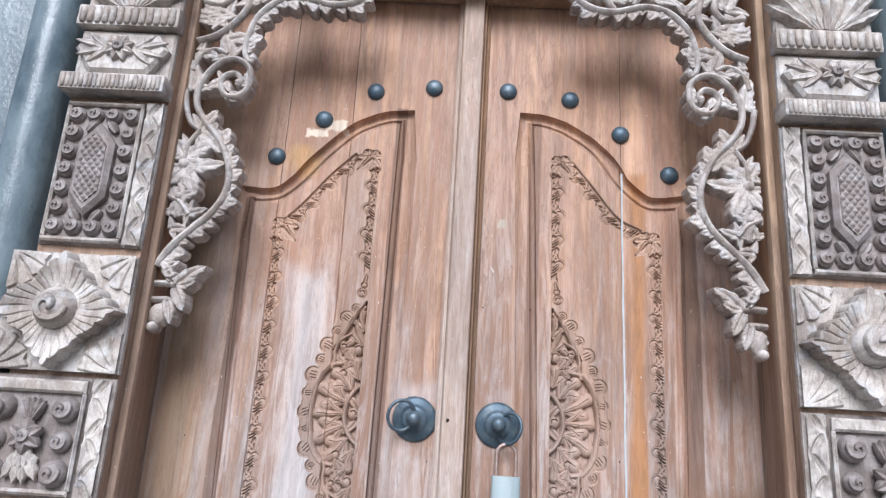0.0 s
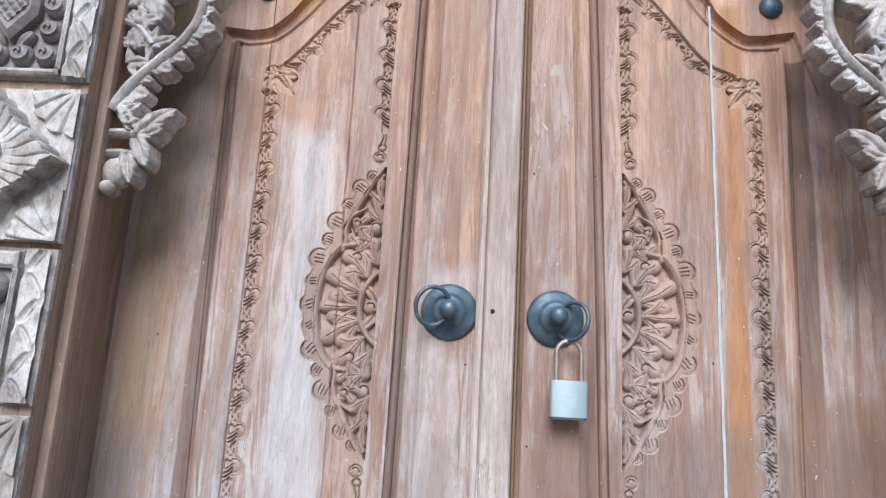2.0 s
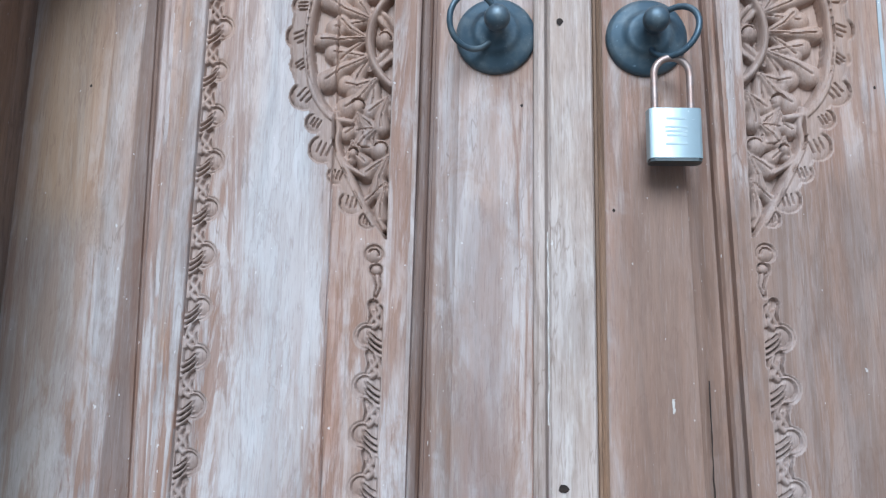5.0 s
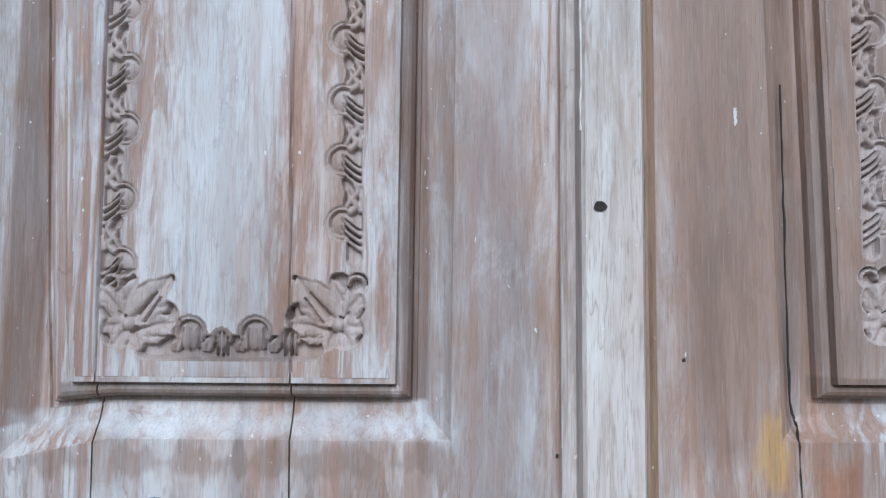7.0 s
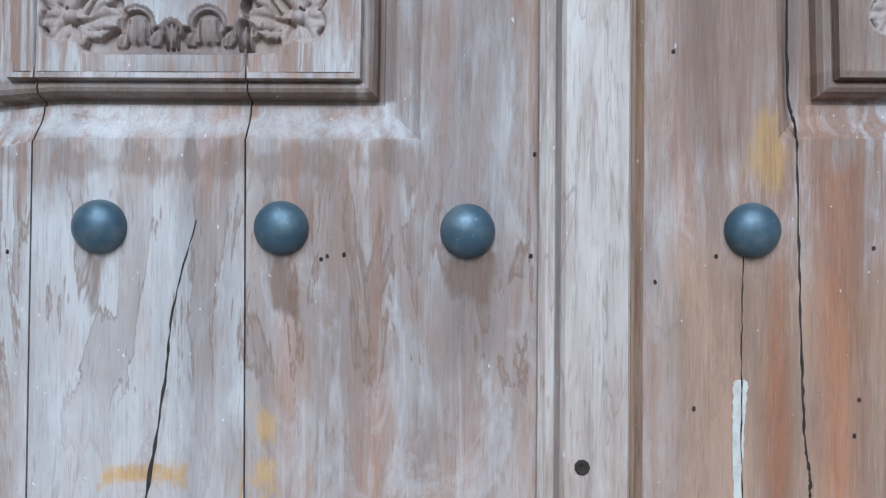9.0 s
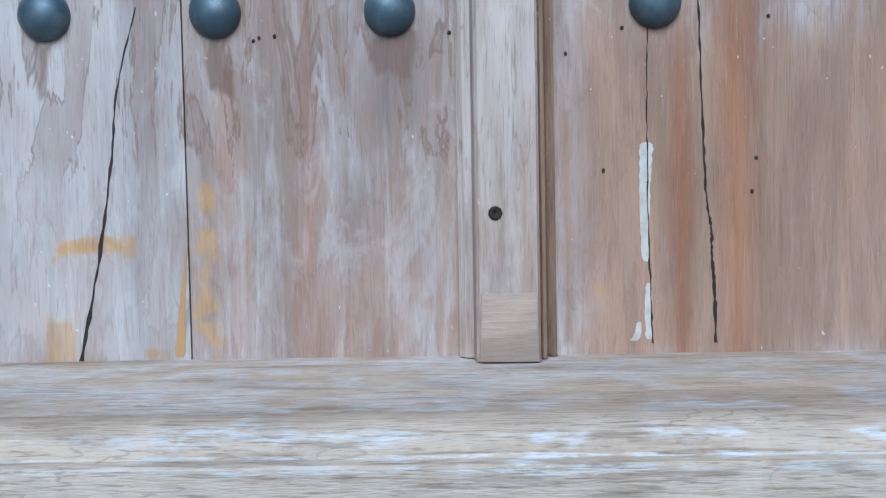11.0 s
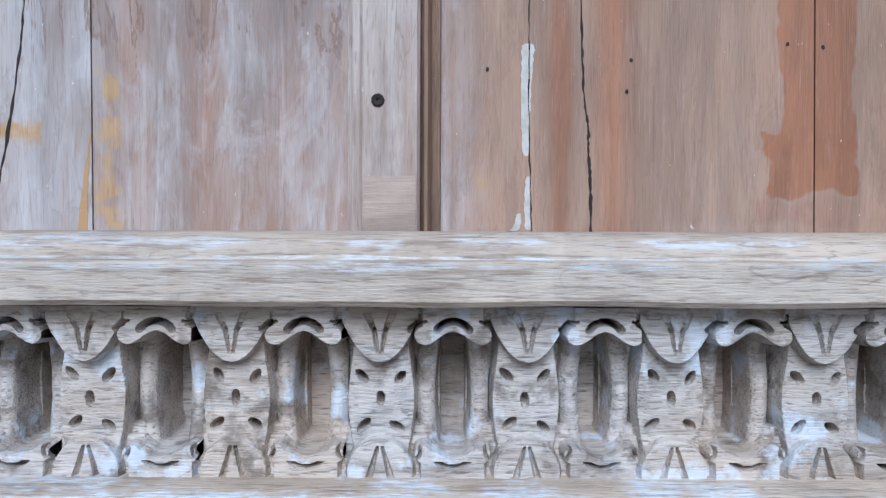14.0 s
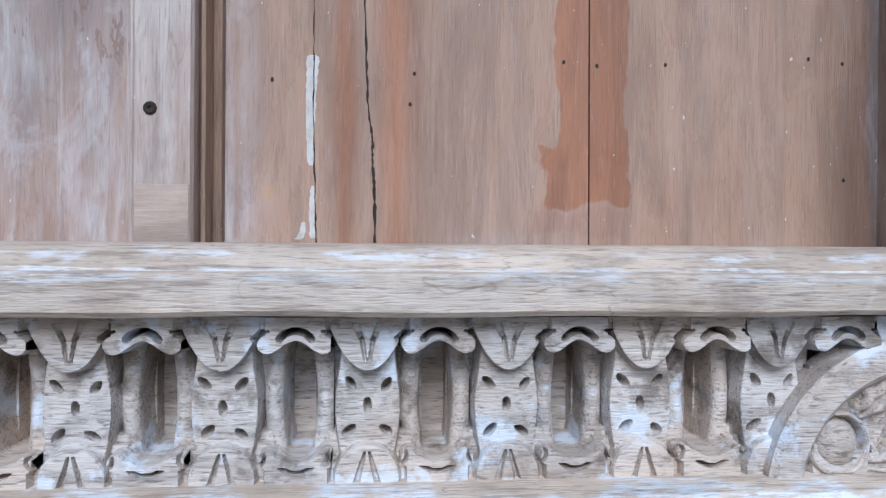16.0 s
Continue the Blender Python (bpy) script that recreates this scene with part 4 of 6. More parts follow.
        line([(0.004, s * 0.196), (0.012, s * 0.178), (0.006, s * 0.160)], 0.0034, 0.0028, 0.0110)
        for a, b, angle, l, w, bend in ((0.024, 0.020, 24, 0.056, 0.0190, 0.22), (0.018, 0.044, 52, 0.046, 0.0185, -0.30), (0.004, 0.062, 72, 0.036, 0.0150, 0.25), (0.034, 0.080, 108, 0.036, 0.0150, -0.45), (0.014, 0.094, 40, 0.030, 0.0130, 0.3), (0.002, 0.124, 68, 0.040, 0.0150, 0.3), (0.004, 0.150, 80, 0.040, 0.0110, 0.15), (0.038, 0.108, 112, 0.028, 0.0120, 0.4)):
            frond(*at(a, s * b), s * angle, l, w, 0.0112, bend * s)
        for a, b, q in ((0.034, 0.071, 0.0105), (0.010, 0.116, 0.0118), (0.037, 0.120, 0.0078)):
            r.dome(*at(a, s * b), q, q, 0.0122)
            r.stroke(arc(*at(a, s * b), q * 0.60, 30, 215, 10), 0.0011, 0.0008, 0.0034, cut=True)
        r.disc(*at(0.012, s * 0.2215), 0.0096), r.dome(*at(0.012, s * 0.2215), 0.0092, 0.0092, 0.0068)
        r.stroke(arc(*at(0.012, s * 0.2215), 0.0048, 20, 200, 8), 0.0010, 0.0007, 0.0028, cut=True)
        r.disc(*at(0.0095, s * 0.2365), 0.0068), r.dome(*at(0.0095, s * 0.2365), 0.0056, 0.0048, 0.0050)
        r.trench([at(0.0085, s * 0.243), at(0.0065, s * 0.252), at(0.0090, s * 0.262)], 0.0042, 0.0022)
        r.stroke([at(0.0085, s * 0.243), at(0.0065, s * 0.252), at(0.0090, s * 0.260)], 0.0026, 0.0012, 0.0044)
    for angle, l in ((-3, 0.053),):
        frond(*at(0.027, 0.0), angle, l, 0.0150, 0.0112, 0.1)
    r.stroke(arc(*at(-0.039, 0.0), 0.0645, -51, 51, 24), 0.0050, 0.0050, 0.0130)
    for s in (-1, 1):
        r.acanthus(*at(0.002, s * 0.008), s * 66, 0.034, 0.0085, 0.0100, 2, -0.3 * s)
    r.dome(*at(0.0095, 0.0), 0.0105, 0.0115, 0.0125)
    r.stroke(arc(*at(0.0095, 0.0), 0.0062, 30, 200, 10), 0.0012, 0.0008, 0.0034, cut=True)


EDGE_R = (0.1640, 0.1630, 0.1560, 0.1490)


def field(side, cuts):
    """The whole carved field of a leaf as heights."""
    rnd = random.Random(5 + side)
    r = Sunk(0.106, 0.408, 0.796, 1.932, 0.0010, ground=0.0).begin()
    edge_out = 0.3560

    def edge_at(z):
        return 0.1665 if side < 0 else float(np.interp(z, (0.85, 0.95, 1.158, 1.72), EDGE_R))

    edge_in = edge_at(0.85)
    for u, s, z, pitch, count in ((None, -1, 0.8915 if side < 0 else 0.888, 0.0472, 17), (1, 1, 0.9189, 0.0452, 4), (1, 1, 1.6440, 0.0490, 4)):
        for k in range(count):
            base = edge_at(z + pitch * k) if u else edge_out
            running_scroll(r, (base + 0.0006 * math.sin(k * 1.7), z + pitch * k + rnd.uniform(-0.0015, 0.0015)), (0, 1), (s, 0), pitch, rnd)
    ridge = ((0.332, 1.7180), (0.3057, 1.7464), (0.2598, 1.8050), (0.214, 1.8530)) if side < 0 else ((0.318, 1.7190), (0.2736, 1.7420), (0.225, 1.8040), (0.188, 1.8500))
    path = spline([Vector((*p, 0)) for p in ridge], 12)
    for k in (5, 14, 22, 30):
        d = (path[k + 1] - path[k]).normalized()
        running_scroll(r, (path[k].x, path[k].y), (d.x, d.y), (-d.y, d.x), 0.040, rnd)
    r.trench(path, 0.0035, 0.0035)
    corner_spray(r, 0.3540, 0.8260, -1, 1)
    corner_spray(r, edge_in - 0.002, 0.8260, 1, 1)
    corner_spray(r, 0.3620 if side < 0 else 0.3560, 1.7190, -1, -1, 0.92)
    corner_spray(r, edge_at(1.85) - 0.002, 1.8680, 1, -1, 0.86)
    # foot of the border: shells on a level lip
    lo, hi = edge_in + 0.035, 0.320
    r.trench([(lo, 0.8300), (hi, 0.8300)], 0.0085, 0.0085)
    for u, q in ((0.290, 0.0125), (0.2425, 0.0125), (0.2665, 0.0075), (0.2180, 0.0080)):
        u -= 0.0065 if side > 0 else 0.0
        z = 0.8400 if q > 0.01 else 0.8360
        r.disc(u, z, q)
        r.dome(u, z - 0.002, q * 0.8, q * 0.9, 0.0036, power=0.7)
        r.stroke(arc(u, z, q * 0.84, -20, 200, 14), 0.0018, 0.0018, 0.0052)
        for k in (-1, 0, 1):
            r.stroke([(u + 0.42 * k * q, z + 0.004), (u + 0.48 * k * q, z - 0.011)], 0.0013, 0.0009, 0.0046)
        r.acanthus(u + 0.012, 0.826, 100, 0.013, 0.0050, 0.0046, 2, 0.3)
    medallion(r, edge_at(1.3535) - 0.0015, 1.3535)
    r.settle()
    # worn face and the open joints of the boards
    r.H += 0.00035 * np.sin(r.U * 61 + 1.3 * np.sin(r.V * 9)) * np.sin(r.V * 23 + 2 * side)
    for head, foot in cuts:
        x = foot + (head - foot) * (r.V - 0.5) / 1.5
        d = np.abs((-r.U if side < 0 else r.U + 0.025) - x)
        r.H -= 0.004 * np.clip(1 - d / 0.0014, 0, 1)
    # keep what lies inside the moulding
    loop = offset(outline(side), -0.0035)
    inside = np.zeros(r.U.shape, bool)
    for (u0, v0), (u1, v1) in zip(loop, loop[1:] + loop[:1]):
        if v0 != v1:
            inside ^= ((r.V < v0) != (r.V < v1)) & (r.U < u0 + (u1 - u0) * (r.V - v0) / (v1 - v0))
    r.inside = inside
    return r


def panel_piece(side, r, left, right, plank):
    """The part of the carved field between two joints, on its plank."""
    n, m = r.U.shape
    X, Z = placed(side, r.U, r.V)
    verts = np.stack([X, FACE - r.H, Z], -1).reshape(-1, 3)
    i = np.arange(n * m).reshape(n, m)
    quads = np.stack([i[:-1, :-1], i[1:, :-1], i[1:, 1:], i[:-1, 1:]], -1).reshape(-1, 4)
    keep = r.inside.reshape(-1)[quads].all(1)
    middle = verts[quads].mean(1)
    for line, s in ((left, 1), (right, -1)):
        if line is not None:
            keep &= s * (middle[:, 0] - line[1] - (line[0] - line[1]) * (middle[:, 2] - 0.5) / 1.5) > 0
    quads = quads[keep]
    if not len(quads):
        return
    cut = r.carved.reshape(-1)[quads].any(1)
    if side < 0:
        quads = quads[:, ::-1]
    used, back = np.unique(quads, return_inverse=True)
    me = bpy.data.meshes.new("carved_field")
    me.from_pydata(verts[used].tolist(), [], back.reshape(-1, 4).tolist())
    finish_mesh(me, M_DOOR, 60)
    me.materials.append(M_CARVE)
    me.polygons.foreach_set("material_index", cut.astype(np.int32))
    ob = new("carved_field", me)
    adopt(ob, plank)
    tagged(ob, "field with sunk carving of leaves and running scrolls")


def leaf(name, side, cuts, label):
    """A door leaf of upright boards. cuts: (x at the head, x at the foot) of each joint."""
    x = -0.27 if side < 0 else 0.29
    door = thing(name, x, FACE, SILL, label, "door", "leaves of the double door", "structure")
    whole, carving = leaf_face(side), field(side, cuts)
    top, foot = 2.0, 0.5
    lines = [None, *cuts, None]
    for a, b in zip(lines, lines[1:]):
        bm = whole.copy()
        for line, keep in ((a, 1), (b, -1)):
            if line is None:
                continue
            p = Vector((line[1] + keep * 0.0006, 0, foot))
            along = Vector((line[0] - line[1], 0, top - foot))
            normal = Vector((along.z, 0, -along.x)).normalized() * keep
            bmesh.ops.bisect_plane(bm, geom=[*bm.verts, *bm.edges, *bm.faces], plane_co=p, plane_no=normal, clear_inner=True, clear_outer=False)
        bmesh.ops.recalc_face_normals(bm, faces=bm.faces)
        rim = [e for e in bm.edges if e.is_boundary]
        got = bmesh.ops.extrude_edge_only(bm, edges=rim)
        for v in got["geom"]:
            if isinstance(v, bmesh.types.BMVert):
                v.co.y = FACE + 0.035
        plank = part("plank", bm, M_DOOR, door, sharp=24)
        panel_piece(side, carving, a, b, plank)
    whole.free()
    return door


DOOR_L = leaf("door_1", -1, [(-0.357, -0.357), (-0.228, -0.214)], "left leaf of weathered brown teak with carved arched panel, closed")
DOOR_R = leaf("door_2", 1, [(0.307, 0.3145)], "padlocked leaf of weathered brown teak with carved arched panel, closed")

# the strip that covers the joint of the leaves
cover = [(-0.026, FACE + 0.002), (-0.026, 1.262), (-0.022, 1.258), (-0.0165, 1.257), (-0.015, 1.242), (-0.0125, 1.239), (0.0248, 1.238), (0.0268, 1.241), (0.0268, FACE + 0.002)]
strip = part("cover_strip", sweep_z(bmesh.new(), cover, SILL - 0.005, 2.36), M_STRIP, DOOR_L, "pale worn astragal strip over the meeting stiles", sharp=20)
bead = [(0.0270, FACE + 0.002), (0.0270, 1.254), (0.0295, 1.250), (0.0320, 1.251), (0.0335, 1.257), (0.0345, 1.263), (0.0375, 1.260), (0.0405, 1.263), (0.0415, FACE + 0.002)]
part("edge_bead", sweep_z(bmesh.new(), bead, SILL - 0.005, 2.36), M_OLD, DOOR_L, "dark brown beaded edge of the strip", sharp=24)
part("patch", box(bmesh.new(), -0.0118, 0.0242, 1.2372, 1.240, SILL - 0.0046, 0.512, 0.0004), M_PATCH, strip, "let-in patch with level grain")


# ---------------- studs, rings and padlock ----------------
def stud(parent, x, z, r=0.0178):
    prof = [(r, -0.002), (r, 0.001)] + [(r * math.cos(radians(a)), 0.001 + 0.0125 * math.sin(radians(a))) for a in range(10, 90, 10)] + [(0, 0.0135)]
    part("stud", lathe(bmesh.new(), x, FACE, z, prof), M_METAL, parent, "domed blue-grey iron stud")


for x, z in ((-0.371, 1.841), (-0.285, 1.925), (-0.186, 1.992), (-0.068, 2.006), (-0.311, 0.707), (-0.192, 0.707), (-0.071, 0.706)):
    stud(DOOR_L, x, z)
for x, z in ((0.082, 2.006), (0.207, 1.993), (0.307, 1.922), (0.401, 1.841), (0.1115, 0.708)):
    stud(DOOR_R, x, z)


def ring_pull(parent, x, z, ring_at, tilt):
    """A dished rose with a ball knob; a ring hangs from the stem of the knob."""
    prof = [(0.0395, -0.001), (0.0395, 0.003), (0.0385, 0.005), (0.034, 0.0075), (0.027, 0.010), (0.0225, 0.0125), (0.021, 0.015), (0.0185, 0.0155), (0.014, 0.0185), (0.0085, 0.022), (0.0070, 0.026), (0.0072, 0.030), (0.0105, 0.033), (0.0122, 0.038), (0.0122, 0.042), (0.0105, 0.047), (0.006, 0.0505), (0, 0.0515)]
    rose = part("ring_pull", lathe(bmesh.new(), x, FACE, z, prof, 40), M_METAL, parent, "round blue-grey iron rose with ball knob", sharp=50)
    cx, cz = ring_at
    path = []
    for k in range(36):
        a = 2 * math.pi * k / 36
        p = Vector((0.0245 * math.cos(a), 0.0, 0.0265 * math.sin(a)))
        p.rotate(Euler((radians(tilt[0]), 0, radians(tilt[1]))))
        path.append(Vector((cx, FACE - 0.026, cz)) + p)
    part("ring", tube(bmesh.new(), path, 0.0030, 8, closed=True), M_METAL, rose, "plain iron ring", sharp=80)


ring_pull(DOOR_L, -0.063, 1.352, (-0.085, 1.356), (12, 22))
ring_pull(DOOR_R, 0.0845, 1.350, (0.104, 1.345), (-10, -38))


def padlock(x, y, z):
    lock = thing("padlock", x, y, z, "satin blue-grey padlock hanging from the iron ring", "padlock")
    w, h, d = 0.0245, 0.047, 0.009
    prof = [(x + w * sx, y + d * sy) for sx, sy in ((-0.82, -1), (0.82, -1), (0.96, -0.75), (1, -0.3), (1, 0.3), (0.96, 0.75), (0.82, 1), (-0.82, 1), (-0.96, 0.75), (-1, 0.3), (-1, -0.3), (-0.96, -0.75))]
    body = part("body", sweep_z(bmesh.new(), prof, z, z + h), M_LOCK, lock, sharp=40)
    part("bottom_plate", sweep_z(bmesh.new(), [(x + (a - x) * 0.97, y + (b - y) * 0.94) for a, b in prof], z - 0.003, z - 0.0002), M_LOCK_EDGE, lock, "dark steel bottom plate")
    path = [Vector((x - 0.0165, y, z + h - 0.004))] + [Vector((x - 0.0165, y, z + h + 0.012 * k)) for k in range(1, 4)]
    path += [Vector((x - 0.0165 * math.cos(radians(a)), y, z + h + 0.036 + 0.0165 * math.sin(radians(a)))) for a in range(15, 180, 15)]
    path += [Vector((x + 0.0165, y, z + h + 0.012 * k)) for k in (3, 2, 1)] + [Vector((x + 0.0165, y, z + h - 0.004))]
    part("shackle", tube(bmesh.new(), path, 0.0034, 10), M_SHACKLE, lock, "long shackle of rusty steel", sharp=80)
    for k, (dz, half) in enumerate(((0.036, 0.009), (0.028, 0.010), (0.024, 0.010), (0.020, 0.009), (0.012, 0.010))):
        bm = box(bmesh.new(), x - half, x + half, y - d - 0.0003, y - d + 0.001, z + dz, z + dz + 0.0018, 0)
        part("print_bar", bm, M_INK, body)
    return lock


padlock(0.1005, 1.243, 1.2185)


# ---------------- threshold with carved frieze ----------------
X0, X1 = -0.745, 0.757
sill = thing("threshold", 0.006, 1.10, 0.0, "limewashed wooden threshold with moulded cap and carved frieze", "threshold", kind="structure")
cap = [(1.335, SILL - 0.006), (1.108, SILL - 0.006), (1.104, SILL - 0.0055), (1.100, SILL - 0.0015), (1.092, SILL), (1.082, SILL - 0.001), (1.075, SILL - 0.0045), (1.0705, SILL - 0.010), (1.0702, SILL - 0.0130), (1.0650, SILL - 0.0138), (1.0637, SILL - 0.0150), (1.0635, SILL - 0.031), (1.066, SILL - 0.0335), (1.10, SILL - 0.0345), (1.335, SILL - 0.0345)]
bm = bmesh.new()
steps = 60
for a, b in ((X0, X1),):
    rows = []
    for k in range(steps + 1):
        x = a + (b - a) * k / steps
        rows.append([bm.verts.new((x, y + (0.0012 * noise.noise((x * 9, y * 30, z * 30)) if y < 1.1 else 0), z + (0.0014 * noise.noise((x * 14, 3, 8)) if z < SILL - 0.02 else 0))) for y, z in cap])
    for p, q in zip(rows, rows[1:]):
        for i in range(len(cap)):
            j = (i + 1) % len(cap)
            bm.faces.new((p[i], p[j], q[j], q[i]))
    bm.faces.new(rows[0]), bm.faces.new(rows[-1])
part("cap_rail", bm, M_CAP, sill, "moulded cap rail with white limewash streaks and edge highlights in its colour", sharp=28)
bm = sweep_x(bmesh.new(), [(1.335, 0.357), (1.075, 0.357), (1.067, 0.354), (1.064, 0.348), (1.064, 0.31), (1.068, 0.30), (1.335, 0.30)], X0, X1)
part("bottom_rail", bm, M_CAP, sill, "plain rail under the frieze")
part("plinth", box(bmesh.new(), X0 + 0.01, X1 - 0.01, 1.085, 1.33, 0.0, 0.2995, 0.004), M_JAMB, sill, "plain wooden base")
part("frieze_ground", box(bmesh.new(), X0 + 0.01, X1 - 0.01, 1.1320, 1.33, 0.3575, SILL - 0.035, 0.0), M_SILL, sill)

PITCH = 0.0685


def frieze(seed):
    """One repeat: a pierced tablet under a hanging fan, then three flutes between two scrolled brackets."""
    rnd = random.Random(seed)
    e = lambda a: rnd.uniform(-a, a)
    r = Relief(-0.01725, 0.05125, 0.0, 0.0822, 0.00042, ground=-0.008)
    r.H -= 0.010 * (np.abs(r.U - 0.0343) < 0.0062)
    U, V = r.U, r.V
    c = 0.0343 + e(0.0006)

    def raise_to(sdf, h, soft=0.0012):
        """Lifts the ground to h where sdf is negative, with a short slope."""
        f = np.clip(-sdf / soft, 0, 1)
        f = f * f * (3 - 2 * f)
        r.H = np.where(f > 0, np.maximum(r.H, r.H + (h - r.H) * f), r.H)

    # flutes with bowed ribs between them
    for q, wide, h in ((-0.0114, 0.0058, 0.0135), (0.0114, 0.0060, 0.0125)):
        bow = 0.0022 * np.sin(np.pi * (V - 0.012) / 0.052) * np.sign(q) + e(0.0006)
        d = U - c - q - bow
        raise_to(np.abs(d) - wide, h - 0.0055 * (d / wide) ** 2 - 0.18 * d * np.sign(q), 0.0013)
    raise_to(0.0130 - np.abs(U - c), np.where(V < 0.022, 0.0130, 0.0045), 0.0016)
    edge = 0.0158 + 0.0014 * np.cos(np.pi * (V - 0.036) / 0.03)
    raise_to(np.abs(U) - edge, 0.0225 - 0.0015 * (U / 0.0158) ** 2, 0.0016)
    for u, v, a in ((-0.0085, 0.0475, -48), (0.0085, 0.0475, 48), (0.0, 0.0365, 90), (-0.0085, 0.0245, 40), (0.0085, 0.0245, -40)):
        r.pit(u + e(0.0009), v + e(0.0009), 0.0040 + e(0.0004), 0.0020, 0.011, a + e(9))
    # lower arch and bracket on a plain band
    raise_to(V - 0.0125 - 0.0015 * np.cos(U * 180), 0.0225 + 0 * U, 0.0030)
    raise_to(np.hypot(U, (V - 0.003) * 0.98) - 0.0168, 0.0275 + 0 * U, 0.0016)
    for s in (-1, 1):
        r.stroke([(s * 0.0012, 0.0150), (s * 0.0050, 0.0010)], 0.0007, 0.0015, 0.004, cut=True)
        r.pit(s * 0.0156, 0.0130, 0.0022, 0.0042, 0.0040, s * 14)
    q = np.abs(U - c)
    crest = 0.0132 - 0.0018 * np.cos(np.clip(q, 0, 0.0110) * np.pi / 0.0110)
    ends = np.hypot(q - 0.0138, V - 0.0120) - 0.0052
    raise_to(np.minimum(np.maximum(V - crest, q - 0.0160), ends), 0.0278 + 0 * U, 0.0013)
    for s in (-1, 1):
        r.stroke(arc(c + s * 0.0192, 0.0135, 0.0042, -70 if s < 0 else 110, 70 if s < 0 else 250, 10), 0.0010, 0.0008, 0.0022, cut=True)
    r.H -= 0.008 * np.clip(1 - ((np.hypot((U - c), (V - 0.0160) * 1.05) - 0.0105) / 0.0013) ** 2, 0, 1) * (V < 0.0085) * (np.abs(U - c) < 0.0088)
    # hanging fan
    low = 0.0540 + 0.0185 * (np.abs(U) / 0.0172) ** 2.1
    raise_to(np.maximum(low - V, np.abs(U) - 0.0190), 0.0300 + 0 * U, 0.0014)
    for s in (-1, 1):
        r.stroke([(s * 0.0010, 0.0600), (s * 0.0026, 0.0700), (s * 0.0058, 0.0775)], 0.0007, 0.0016, 0.0036, cut=True)
    raise_to(0.0725 - V, 0.0285 + 0 * U, 0.0014)
    # upper bracket with drooping round ends
    q = np.abs(U - c)
    low = 0.0655 + 0.0030 * np.cos(np.clip(q, 0, 0.0130) * np.pi / 0.0130)
    ends = np.hypot(q - 0.0135, V - 0.0680) - 0.0054
    middle = np.maximum(low - V, q - 0.0150)
    raise_to(np.minimum(ends, middle), 0.0322 + 0.0012 * np.clip(q / 0.0135, 0, 1), 0.0013)
    r.stroke(arc(c, 0.0655, 0.0090, 35, 145, 14), 0.0017, 0.0017, 0.008, cut=True)
    for s in (-1, 1):
        r.stroke([(c + s * 0.0125, 0.0745), (c + s * 0.0165, 0.0738), (c + s * 0.0196, 0.0705)], 0.0006, 0.0016, 0.008, cut=True)
    raise_to(0.0775 - V, 0.0300 + 0 * U, 0.0010)
    r.H = np.where(V > 0.0812, np.minimum(r.H, 0.020), r.H)
    r.H = np.where((V < 0.018) & (np.abs(U - c) > 0.0120), np.maximum(r.H, 0.0165), r.H)
    r.H = np.where((V > 0.070) & (np.abs(U - c) > 0.0120), np.maximum(r.H, 0.0190), r.H)
    wear = np.array([[noise.noise((u * 130 + seed, v * 130, 1.3)) for v in r.v[::5]] for u in r.u[::5]])
    wear = np.repeat(np.repeat(wear, 5, 0), 5, 1)[: U.shape[0], : U.shape[1]]
    k = np.ones(5) / 5
    for axis in (0, 1):
        wear = np.apply_along_axis(lambda a: np.convolve(a, k, "same"), axis, wear)
    r.H += 0.0007 * wear
    return r


tiles = [frieze(s).mesh("frieze_tablet", M_SILL, 0, 0, 0, 1, -1, 50) for s in (1, 2, 3)]
for k in range(-10, 11):
    o = new("frieze_tablet", tiles[k % 3])
    adopt(o, sill)
    o.matrix_basis = pose(0.0143 + k * PITCH, 1.1115, 0.3560)

# round medallion that interrupts the frieze
bm = bmesh.new()
CX, CZ = 0.431, 0.345
ring_o = [(CX + 0.082 * math.cos(radians(a)), CZ + 0.082 * math.sin(radians(a))) for a in range(-20, 201, 5)]
ring_i = [(CX + 0.064 * math.cos(radians(a)), CZ + 0.064 * math.sin(radians(a))) for a in range(200, -21, -5)]
plate(bm, ring_o + ring_i, 1.10, 0.024, 0.003)
part("round_frame", bm, M_SILL, sill, "pale half-round frame in the frieze", sharp=30)
r = Relief(-0.066, 0.066, 0.0125, 0.066, 0.0008)
r.H = np.where(np.hypot(r.U, r.V) < 0.0655, 0.001, r.H)
r.dome(-0.042, 0.027, 0.013, 0.014, 0.012), r.stroke(arc(-0.042, 0.027, 0.0155, 0, 360, 24), 0.0022, 0.0022, 0.010)
r.leaf(-0.03, 0.040, 45, 0.03, 0.009, 0.012), r.leaf(-0.03, 0.015, 5, 0.05, 0.011, 0.012), r.leaf(-0.01, 0.02, 60, 0.045, 0.012, 0.013), r.leaf(0.01, 0.02, 90, 0.04, 0.012, 0.013), r.leaf(0.025, 0.018, 40, 0.04, 0.011, 0.012)
r.build("round_carving", M_SILL, sill, CX, 1.091, CZ)
bm = sweep_x(bmesh.new(), [(1.105, 0.358), (1.0915, 0.358), (1.0915, 0.41), (1.105, 0.41)], CX - 0.052, CX + 0.052)
part("round_ground", bm, M_SILL, sill)


# ---------------- carved posts ----------------
FRONT = 1.095


